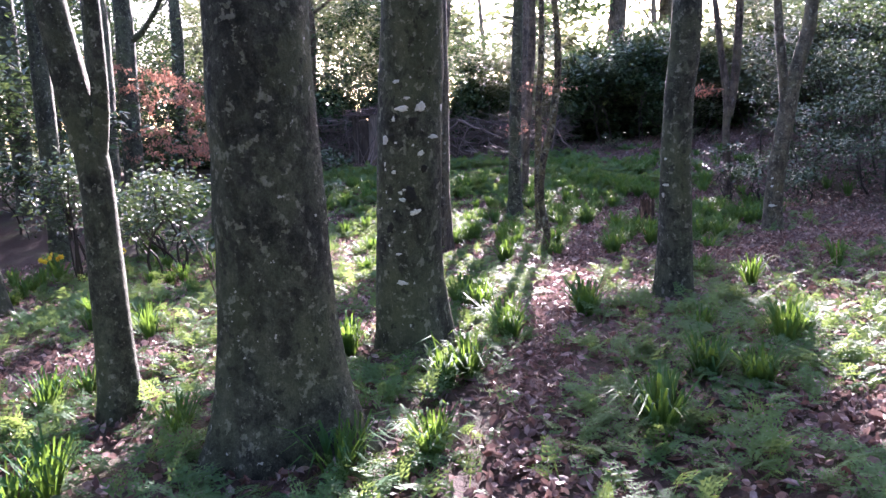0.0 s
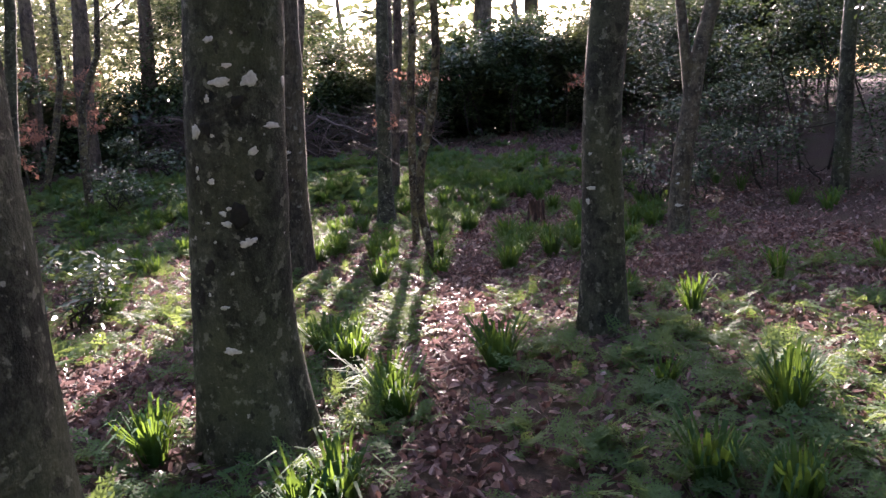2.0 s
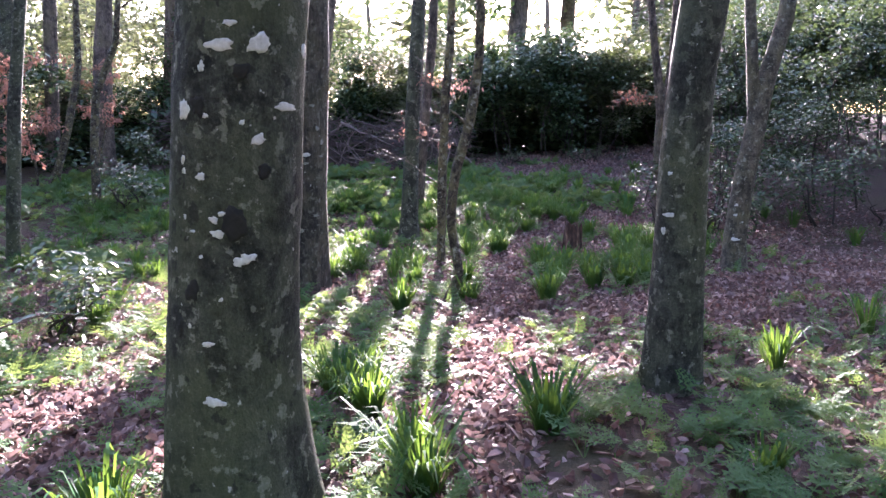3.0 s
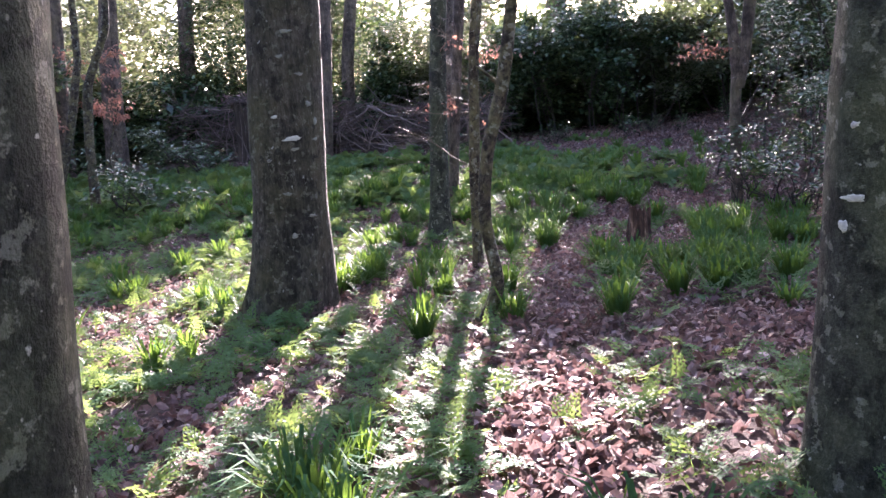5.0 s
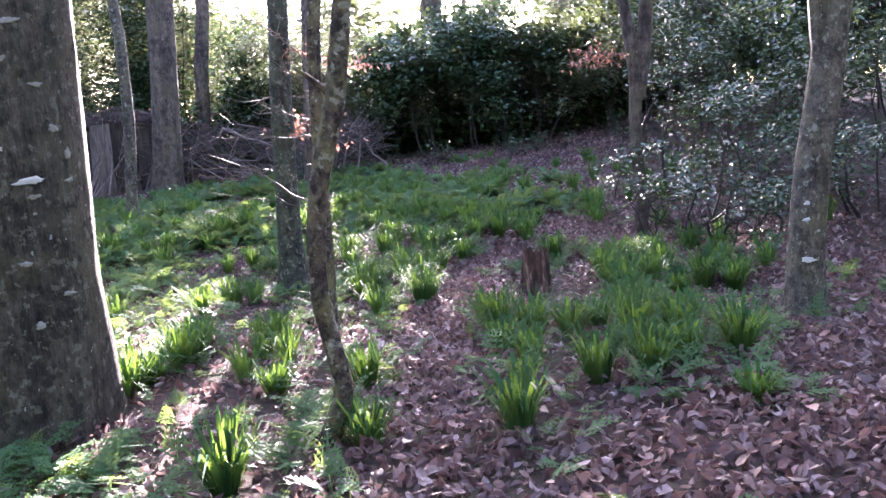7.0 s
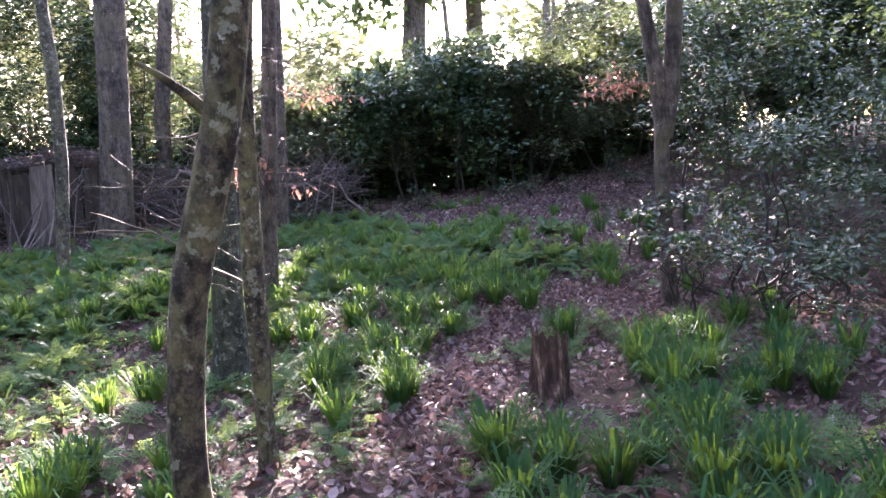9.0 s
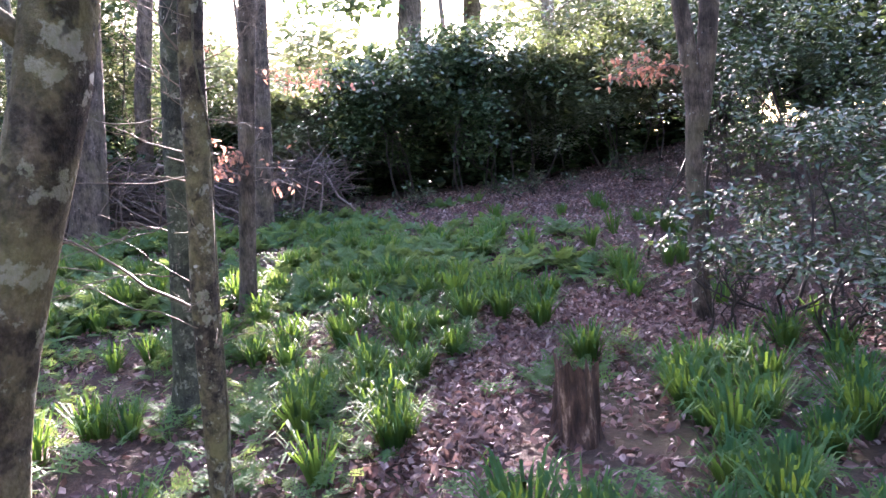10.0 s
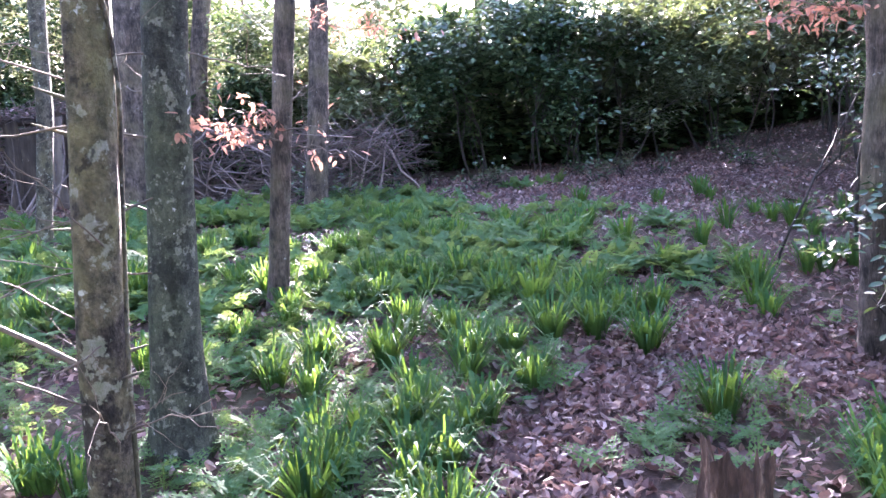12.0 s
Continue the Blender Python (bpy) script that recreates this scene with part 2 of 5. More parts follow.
def scatter(soup, verts, quads, tris, places, turns, scales):
    """Copies of a small template: places (N,3), turns (N,3,3), scales (N,)."""
    verts = np.asarray(verts, float)
    n, m = len(places), len(verts)
    out = np.einsum("nij,mj->nmi", turns * np.asarray(scales)[:, None, None], verts) + np.asarray(places)[:, None, :]
    off = (np.arange(n) * m)[:, None, None]
    q = (np.asarray(quads, int)[None] + off).reshape(-1, 4) if quads is not None and len(quads) else None
    t = (np.asarray(tris, int)[None] + off).reshape(-1, 3) if tris is not None and len(tris) else None
    soup.add(out.reshape(-1, 3), q, t)


def turns_from(yaw, pitch, roll):
    """Rotation matrices Rz(yaw) Ry(-pitch) Rx(roll): x is the leaf's length, raised by pitch."""
    cy, sy, cp, sp, cr, sr = np.cos(yaw), np.sin(yaw), np.cos(pitch), np.sin(pitch), np.cos(roll), np.sin(roll)
    o, z = np.ones_like(cy), np.zeros_like(cy)
    rz = np.stack([np.stack([cy, -sy, z], -1), np.stack([sy, cy, z], -1), np.stack([z, z, o], -1)], -2)
    ry = np.stack([np.stack([cp, z, -sp], -1), np.stack([z, o, z], -1), np.stack([sp, z, cp], -1)], -2)
    rx = np.stack([np.stack([o, z, z], -1), np.stack([z, cr, -sr], -1), np.stack([z, sr, cr], -1)], -2)
    return rz @ ry @ rx


LATTICE = np.random.default_rng(3).random((128, 128))


def patches(x, y, size, seed=0):
    """Soft value noise from 0 to 1 over the plan, with patches of the given size."""
    u, v = np.asarray(x) / size + seed * 17.3, np.asarray(y) / size + seed * 9.1
    i, j = np.floor(u).astype(int), np.floor(v).astype(int)
    f, g = u - i, v - j
    f, g = f * f * (3 - 2 * f), g * g * (3 - 2 * g)
    at = lambda a, b: LATTICE[a % 128, b % 128]
    return (at(i, j) * (1 - f) + at(i + 1, j) * f) * (1 - g) + (at(i, j + 1) * (1 - f) + at(i + 1, j + 1) * f) * g


# ---- the ground ----
LIE_Y = [-60, -8, 0, 6, 10, 13, 15, 16.7, 18, 20, 22, 24, 30, 60, 200]
LIE_Z = [0.9, 0.15, 0.0, -0.2, -0.33, -0.40, -0.34, -0.15, 0.0, 0.13, 0.29, 0.4, 0.6, 0.9, 1.0]


def lie(x, y):
    """Height of the ground: a shallow dip, then a rise, with small unevenness; a low bank on the right."""
    x, y = np.asarray(x, float), np.asarray(y, float)
    z = np.interp(y, LIE_Y, LIE_Z)
    z = z + 0.05 * (patches(x, y, 1.3, 1) - 0.5) + 0.025 * (patches(x, y, 0.4, 2) - 0.5)
    return z + 0.7 * np.clip((x - 6.0) / 6, 0, 1) ** 1.5


def span(far_lo, lo, hi, far_hi, step):
    a = lo - np.geomspace(0.4, lo - far_lo, 14)[::-1]
    b = hi + np.geomspace(0.4, far_hi - hi, 14)
    return np.concatenate([a, np.arange(lo, hi + step / 2, step), b])


gx, gy = span(-400, -10, 11, 400, 0.14), span(-300, -1, 27, 500, 0.14)
X, Y = np.meshgrid(gx, gy, indexing="ij")
g = Soup()
nx, ny = len(gx), len(gy)
ii, jj = np.meshgrid(np.arange(nx - 1), np.arange(ny - 1), indexing="ij")
g.add(np.stack([X, Y, lie(X, Y)], -1).reshape(-1, 3),
      np.stack([ii * ny + jj, (ii + 1) * ny + jj, (ii + 1) * ny + jj + 1, ii * ny + jj + 1], -1).reshape(-1, 4))
tagged(part("ground", g, EARTH), "dark brown woodland soil with moss, dipping then rising", "ground", kind="structure")

# ---- trees ----


def curve_points(ctrl, step):
    """A smooth line of (x, y, z, r) through control points, by height."""
    c = np.asarray(ctrl, float)
    d = np.concatenate([[0], np.cumsum(np.linalg.norm(np.diff(c[:, :3], axis=0), axis=1))])
    n = max(4, int(d[-1] / step) + 1)
    s = np.linspace(0, d[-1], n)
    fine = np.stack([np.interp(s, d, c[:, k]) for k in range(4)], -1)
    for _ in range(2):
        fine[1:-1] = 0.25 * fine[:-2] + 0.5 * fine[1:-1] + 0.25 * fine[2:]
    return fine


def limb_soup(start, way, length, r, depth, rand, soup=None):
    """A bare branch that bends and forks."""
    soup = soup or Soup()
    n = 7 if depth > 1 else 5
    p, d = np.array(start, float), np.array(way, float)
    pts = [p.copy()]
    for i in range(n):
        d = d + rand.normal(0, 0.16, 3) + np.array([0, 0, 0.05])
        d /= np.linalg.norm(d)
        p = p + d * length / n
        pts.append(p.copy())
    tube(soup, pts, r * np.linspace(1, 0.3, n + 1), 6 if depth > 1 else 4)
    if depth > 0:
        for k in range(4 if depth > 1 else 3):
            i = rand.integers(2, n + 1)
            side = rand.normal(0, 1, 3)
            side[2] *= 0.5
            side /= np.linalg.norm(side)
            limb_soup(pts[i], d * 0.6 + side * 0.8, length * rand.uniform(0.4, 0.6), r * 0.45, depth - 1, rand, soup)
    return soup


BARK = {}    # the bark's radius by height and angle, for what grows on it


def tree(name, label, y, axis, top, mat, seed, flare=0.5, seg=24, limbs=5, limb_from=4.0, rough=0.05, forks=(), lean_back=0.0, category="tree"):
    """A tree whose stem runs through axis points (x, z, radius) at depth y, and on up to the height top."""
    rand = np.random.default_rng(seed)
    x0, z0, r0 = axis[0]
    gz = float(lie(x0, y))
    root = thing(name, (x0, y, gz), label, category)
    ctrl = [(x0, y, gz - 0.15, r0)] + [(x, y + lean_back * (z - gz), z, r) for x, z, r in axis if z > gz + 0.05]
    xa, ya, za, ra = ctrl[-1]
    xb, yb, zb, rb = ctrl[-2]
    sx = np.clip((xa - xb) / max(0.2, za - zb), -0.25, 0.25)
    for k in (1, 2, 3):
        z = za + (top - za) * k / 3
        ctrl.append((xa + sx * (z - za) * 0.6 + rand.normal(0, 0.06), ya + rand.normal(0, 0.1), z, ra * (1 - 0.28 * k)))
    c = np.array(ctrl) - np.array([x0, y, gz, 0])
    low = curve_points(c[c[:, 2] < za - gz + 0.6], 0.07)
    high = curve_points(c[c[:, 2] >= c[c[:, 2] < za - gz + 0.6][-1, 2]], 0.35)
    line = np.concatenate([low, high[1:]])
    ph = rand.uniform(0, 6.28, 3)
    hs = line[:, 2]

    def lobes(i, a):
        k = math.exp(-max(0, hs[i]) / (0.9 * r0 + 0.05))
        return 1 + flare * k * (0.55 + 0.3 * np.cos(3 * a + ph[0]) + 0.25 * np.cos(5 * a + ph[1])) + 0.03 * np.cos(2 * a + ph[2] + hs[i])

    s = Soup()
    tube(s, line[:, :3], line[:, 3], seg, lobes, rough, seed)
    part("trunk", s, mat, root)

    def radius(z, u):
        i = int(np.argmin(np.abs(hs - z)))
        k = noise.noise(Vector((math.cos(u) * 1.7 + seed * 3.1, math.sin(u) * 1.7, z * 1.6 + seed))) + 0.5 * noise.noise(Vector((math.cos(u) * 4 + seed, math.sin(u) * 4, z * 5)))
        return float(np.interp(z, hs, line[:, 3])) * float(lobes(i, np.array([u]))[0]) * (1 + rough * k)

    BARK[root.name] = radius
    for fk in forks:
        f = Soup()
        fp = curve_points([(x - x0, fy - y, z - gz, r) for x, fy, z, r in [(q[0], y + q[3] if len(q) > 3 else y, q[1], q[2]) for q in fk]], 0.12)
        tube(f, fp[:, :3], fp[:, 3], 12, None, rough, seed + 5)
        part("fork", f, mat, root)
    for k in range(limbs):
        z = rand.uniform(limb_from, top - 0.5) - gz
        at = [np.interp(z, line[:, 2], line[:, j]) for j in (0, 1, 2, 3)]
        a = rand.uniform(0, 6.28)
        part("limb", limb_soup(at[:3], (math.cos(a), math.sin(a), 0.7), rand.uniform(1.6, 3.2), at[3] * 0.42, 2 if y < 18 else 1, rand), mat, root)
    return root, line


def crust(root, name, x, z, y_front, line, width, height, seed, mat, label=""):
    """A thin uneven patch that lies on the bark, on the side that the walker meets, at world x and z."""
    rand = np.random.default_rng(seed)
    bx, by, bz = root.location
    cx, cy, r = (np.interp(z - bz, line[:, 2], line[:, k]) for k in (0, 1, 3))
    side = np.clip((x - bx - cx) / r, -0.96, 0.96)
    mid = math.asin(side)
    s = Soup()
    n = 20
    ring = []
    for j in range(n):
        a = 2 * math.pi * j / n
        k = rand.uniform(0.72, 1.04) + 0.10 * math.cos(3 * a + seed) + 0.10 * math.cos(2 * a + seed * 2) + 0.11 * math.cos(5 * a + seed * 3)
        ring.append((math.cos(a) * width / 2 * k, math.sin(a) * height / 2 * k))
    v = []
    for lift, shrink in ((-0.006, 1.04), (0.003, 0.98), (0.0045, 0.6)):
        for du, dz in ring:
            th = mid + du * shrink / r
            zz = z - bz + dz * shrink
            xx, yy, rr = (np.interp(zz, line[:, 2], line[:, k]) for k in (0, 1, 3))
            rr = BARK[root.name](zz, th - math.pi / 2) + lift + rand.uniform(-0.0005, 0.001)
            v.append((xx + math.sin(th) * rr, yy - math.cos(th) * rr, zz))
    v.append(np.mean(v[2 * n:], axis=0))
    q = [(l * n + j, l * n + (j + 1) % n, (l + 1) * n + (j + 1) % n, (l + 1) * n + j) for l in (0, 1) for j in range(n)]
    s.add(v, q, [(2 * n + j, 2 * n + (j + 1) % n, 3 * n) for j in range(n)])
    return part(name, s, mat, root, label)


big, big_line = tree("beech_tree", "broad dark beech trunk with smooth grey-green bark", 3.95,
                     [(-1.14, -0.12, 0.30), (-1.13, 0.3, 0.29), (-1.10, 0.9, 0.275), (-1.09, 1.6, 0.27), (-1.06, 2.15, 0.265)], 11, BEECH, 11, 0.7, 36)
left_t, left_line = tree("young_beech_tree", "dark leaning beech that forks at head height", 4.6,
                         [(-2.35, -0.14, 0.125), (-2.31, 0.7, 0.104), (-2.29, 1.38, 0.095), (-2.36, 1.87, 0.10), (-2.42, 2.4, 0.09)], 8, BEECH, 12, 0.5, 20,
                         forks=[[(-2.29, 1.35, 0.06), (-2.2, 1.7, 0.05), (-2.17, 2.4, 0.045), (-2.05, 4.5, 0.03)]])
lich, lich_line = tree("beech_tree", "grey beech trunk spotted with white lichen and dark scars", 5.88,
                       [(-0.62, -0.2, 0.265), (-0.63, 0.2, 0.25), (-0.62, 0.45, 0.238), (-0.59, 0.87, 0.235), (-0.54, 1.42, 0.234), (-0.49, 1.9, 0.23)], 12, BEECH, 13, 0.45, 36)
for i, (x, z, a, b) in enumerate([(-0.43, 1.61, 0.085, 0.075), (-0.56, 1.61, 0.10, 0.05), (-0.29, 1.6, 0.05, 0.05), (-0.59, 1.8, 0.06, 0.03), (-0.7, 1.4, 0.05, 0.08),
                                  (-0.36, 1.4, 0.11, 0.03), (-0.45, 1.29, 0.055, 0.04), (-0.66, 1.17, 0.035, 0.035), (-0.61, 0.97, 0.06, 0.03), (-0.51, 0.88, 0.075, 0.035),
                                  (-0.67, 0.58, 0.045, 0.025), (-0.66, 0.37, 0.085, 0.038), (-0.63, 1.54, 0.03, 0.035), (-0.5, 1.35, 0.02, 0.02), (-0.62, 1.02, 0.035, 0.03), (-0.52, 1.68, 0.06, 0.02),
                                  (-0.72, 1.23, 0.016, 0.034), (-0.625, 1.376, 0.02, 0.02), (-0.72, 1.19, 0.016, 0.021), (-0.678, 0.89, 0.018, 0.016), (-0.703, 0.98, 0.024, 0.011), (-0.73, 1.03, 0.012, 0.017), (-0.59, 1.04, 0.034, 0.018), (-0.54, 0.87, 0.045, 0.045), (-0.733, 0.643, 0.014, 0.017), (-0.61, 0.74, 0.02, 0.015)]):
    crust(lich, "lichen_patch", x, z, 0, lich_line, a, b, 40 + i, LICHEN, "white lichen patch")
for i, (x, z, a, b) in enumerate([(-0.55, 1.0, 0.11, 0.14), (-0.72, 0.77, 0.075, 0.08), (-0.77, 0.63, 0.03, 0.08), (-0.65, 1.41, 0.06, 0.08), (-0.49, 1.52, 0.07, 0.06), (-0.44, 1.18, 0.05, 0.06)]):
    crust(lich, "bark_scar", x, z, 0, lich_line, a, b, 70 + i, KNOT, "dark bark scar")
oak, oak_line = tree("oak_tree", "stout grey trunk with rough furrowed bark and flared root", 11.28,
                     [(-0.95, -0.3, 0.335), (-0.87, 0.1, 0.33), (-0.83, 0.6, 0.308), (-0.79, 1.3, 0.297), (-0.72, 2.1, 0.285)], 13, OAK, 14, 0.4, 36)
for i, (x, z, a, b) in enumerate([(-0.81, 1.07, 0.17, 0.04), (-0.94, 1.26, 0.05, 0.03), (-0.9, 0.61, 0.08, 0.03), (-0.8, 0.98, 0.08, 0.025), (-0.77, 1.95, 0.10, 0.04), (-0.66, 1.35, 0.06, 0.05), (-0.62, 1.2, 0.05, 0.06), (-0.63, 1.05, 0.06, 0.03), (-0.7, 1.6, 0.08, 0.03), (-0.85, 1.75, 0.07, 0.03), (-1.02, 0.9, 0.04, 0.03), (-0.72, 0.4, 0.07, 0.03), (-0.88, 0.25, 0.06, 0.04)]):
    crust(oak, "lichen_patch", 0.036 + 0.925 * x, 0.09 + 0.925 * z, 0, oak_line, a, b, 90 + i, LICHEN if i < 2 else CRUST, "pale lichen patch")
tree("young_beech_tree", "thin mottled young beech with crooked foot and bent stem", 10.3,
     [(0.62, -0.36, 0.056), (0.645, -0.27, 0.052), (0.75, -0.09, 0.046), (0.715, 0.12, 0.044), (0.675, 0.4, 0.044), (0.69, 0.62, 0.045), (0.73, 0.91, 0.046), (0.80, 1.12, 0.045), (0.86, 1.3, 0.047), (0.92, 1.6, 0.045), (0.98, 1.95, 0.043), (1.0, 2.43, 0.042)],
     6, YOUNG, 15, 0.3, 16, 3, 3.0, 0.1, forks=[[(0.83, 1.35, 0.017), (0.76, 1.43, 0.011, -0.02), (0.69, 1.47, 0.006, -0.05)]])
slim, slim_line = tree("young_beech_tree", "slim yellow-green beech sapling with bare side twigs", 12.5,
                       [(0.76, -0.39, 0.052), (0.78, 0.2, 0.048), (0.80, 0.7, 0.05), (0.84, 1.2, 0.052), (0.87, 1.7, 0.052), (0.95, 2.3, 0.05)], 7, YOUNG, 16, 0.3, 16, 3, 3.0, 0.1)
mossy, mossy_line = tree("beech_tree", "dark trunk with mossy foot, mid-sized", 14.55,
                         [(0.48, -0.33, 0.138), (0.505, 0.31, 0.115), (0.545, 0.87, 0.108), (0.585, 1.5, 0.105), (0.675, 2.46, 0.1)], 11, BEECH, 17, 0.55, 24)
strait, strait_line = tree("beech_tree", "straight slender grey trunk with bare twigs", 16.85,
                           [(0.76, -0.14, 0.086), (0.87, 0.82, 0.077), (0.98, 1.83, 0.079), (1.1, 2.81, 0.078)], 10, REDBARK, 18, 0.3, 18)
right, right_line = tree("beech_tree", "grey beech trunk with pale lichen near its foot", 7.22,
                         [(1.63, -0.23, 0.165), (1.665, 0.38, 0.15), (1.69, 1.1, 0.135), (1.735, 1.61, 0.131), (1.79, 1.94, 0.134)], 11, BEECH, 19, 0.35, 28)
for i, (x, z, a, b) in enumerate([(1.57, 0.8, 0.075, 0.03), (1.55, 0.71, 0.04, 0.04), (1.58, 1.03, 0.03, 0.02)]):
    crust(right, "lichen_patch", x, z, 0, right_line, a, b, 110 + i, LICHEN, "white lichen patch")
fork_t, fork_line = tree("beech_tree", "pale leaning trunk that forks above head height", 11.4,
                         [(3.97, -0.38, 0.138), (3.99, 0.01, 0.125), (4.07, 0.59, 0.117), (4.18, 1.15, 0.109), (4.24, 1.5, 0.105), (4.33, 1.85, 0.09), (4.5, 2.4, 0.085)], 9, PALE, 20, 0.35, 22,
                         forks=[[(4.19, 1.25, 0.085), (4.15, 1.7, 0.066), (4.10, 2.4, 0.058), (4.0, 4.5, 0.04)]])
for i, (x, z, a, b) in enumerate([(3.94, 0.0, 0.10, 0.045), (3.96, 0.38, 0.05, 0.03), (3.95, 0.27, 0.05, 0.03)]):
    crust(fork_t, "lichen_patch", x, z, 0, fork_line, a, b, 120 + i, LICHEN, "white lichen patch")
holly_t, holly_line = tree("beech_tree", "brown forked trunk rising out of a holly bush", 15.05,
                           [(4.44, -0.3, 0.078), (4.44, 0.31, 0.070), (4.44, 0.95, 0.066), (4.48, 1.4, 0.07), (4.44, 1.9, 0.068), (4.39, 2.25, 0.062)], 9, REDBARK, 21, 0.35, 20,
                           forks=[[(4.50, 1.2, 0.07), (4.58, 1.6, 0.08), (4.66, 2.2, 0.078), (4.85, 5.0, 0.05)]])
FAR_TREES = [  # name, label, y, axis, top, bark
    ("oak_tree", "broad brown trunk behind a heap of brushwood", 23.6, [(-1.95, 0.38, 0.29), (-1.7, 2.63, 0.275), (-1.55, 4.45, 0.27)], 15, REDBARK),
    ("oak_tree", "straight brown trunk beside the brushwood", 21.8, [(0.92, 0.3, 0.155), (1.1, 2.0, 0.135), (1.26, 3.86, 0.12)], 13, REDBARK),
    ("young_beech_tree", "slender pale bent trunk in the grass", 20.0, [(-2.05, 0.15, 0.09), (-1.84, 1.64, 0.088), (-1.78, 2.98, 0.09), (-1.8, 3.63, 0.08)], 10, PALE),
    ("pine_tree", "tall grey trunk standing against the bright sky", 29.0, [(4.6, 0.6, 0.34), (4.86, 4.16, 0.31), (4.98, 5.23, 0.30)], 16, REDBARK),
    ("pine_tree", "brown trunk against the bright sky behind the shrubs", 31.0, [(6.7, 0.6, 0.3), (7.06, 5.09, 0.26)], 16, REDBARK),
    ("oak_tree", "dark brown trunk at the back of the wood", 27.0, [(-1.5, 0.5, 0.2), (-1.3, 2.9, 0.17), (-0.92, 5.31, 0.15)], 14, REDBARK),
    ("young_beech_tree", "thin dark sapling with a kinked stem", 21.5, [(-7.1, 0.3, 0.085), (-6.7, 1.49, 0.08), (-6.35, 2.85, 0.075), (-6.3, 3.89, 0.07)], 8, YOUNG),
    ("young_beech_tree", "thin curved sapling standing in the grass", 18.2, [(-5.15, 0.03, 0.082), (-5.08, 1.22, 0.075), (-4.98, 2.09, 0.07), (-4.55, 2.99, 0.06)], 7, YOUNG),
    ("oak_tree", "brown trunk at the edge of the wood", 24.0, [(-6.79, 0.45, 0.27), (-6.61, 3.09, 0.22), (-6.45, 4.32, 0.19)], 14, REDBARK),
    ("oak_tree", "brown trunk among pale shrubs", 28.0, [(-6.1, 0.6, 0.27), (-5.72, 4.81, 0.2)], 14, REDBARK),
    ("young_beech_tree", "dark thin trunk with russet leaves beside it", 14.0, [(-4.94, -0.37, 0.09), (-4.68, 1.8, 0.085), (-4.44, 3.27, 0.08)], 8, BEECH),
    ("oak_tree", "dark trunk far back beyond the saplings", 27.0, [(-10.4, 0.5, 0.25), (-10.0, 4.8, 0.2)], 14, BEECH),
    ("oak_tree", "dark broad trunk deep in the wood", 17.0, [(-8.3, -0.1, 0.3), (-8.0, 4.0, 0.26)], 13, BEECH),
    ("oak_tree", "dark upright trunk deep in the wood", 20.0, [(-9.0, 0.13, 0.26), (-8.7, 4.5, 0.22)], 13, BEECH),
    ("beech_tree", "slim dark trunk in shade on the bank", 13.2, [(7.3, -0.3, 0.13), (7.45, 2.0, 0.11), (7.6, 3.5, 0.1)], 10, BEECH),
    ("oak_tree", "dark trunk in the thicket of the wood", 23.0, [(-12.6, 0.35, 0.24), (-12.4, 4.5, 0.2)], 14, BEECH),
    ("oak_tree", "dark trunk in the thicket of the wood", 25.5, [(-8.6, 0.45, 0.2), (-8.3, 4.5, 0.17)], 14, REDBARK),
    ("oak_tree", "brown trunk in the thicket of the wood", 30.0, [(-3.4, 0.6, 0.2), (-3.2, 4.5, 0.17)], 14, REDBARK),
    ("oak_tree", "dark trunk in the thicket of the wood", 18.5, [(-11.0, 0.03, 0.22), (-10.8, 4.5, 0.2)], 14, BEECH),
    ("oak_tree", "dark trunk in the thicket of the wood", 13.2, [(-7.4, -0.4, 0.17), (-7.2, 4.0, 0.15)], 12, BEECH),
    ("oak_tree", "dark leaning trunk among low plants", 8.5, [(-5.6, -0.28, 0.16), (-5.75, 1.5, 0.13), (-5.95, 3.0, 0.12)], 10, BEECH),
]
PINES = []
for i, (nm, lab, y, ax, top, bk) in enumerate(FAR_TREES):
    grown, _ = tree(nm, lab, y, ax, top, bk, 200 + i, 0.35, 16, 5, 5.0 if y > 20 else 3.5, 0.06)
    if nm == "pine_tree":
        PINES.append(grown)

# ---- twigs with and without russet leaves ----
LEAF_V = [(0, 0, 0), (0.3, 0.20, 0.05), (0.7, 0.18, 0.03), (1, 0, -0.07), (0.7, -0.18, 0.03), (0.3, -0.20, 0.05)]
LEAF_Q = [(0, 3, 2, 1), (0, 5, 4, 3)]
LEAF_T = None


FAR_V = [(0, 0, 0), (0.5, 0.24, 0.06), (1, 0, -0.06), (0.5, -0.24, 0.06)]
FAR_T = [(0, 2, 1), (0, 3, 2)]


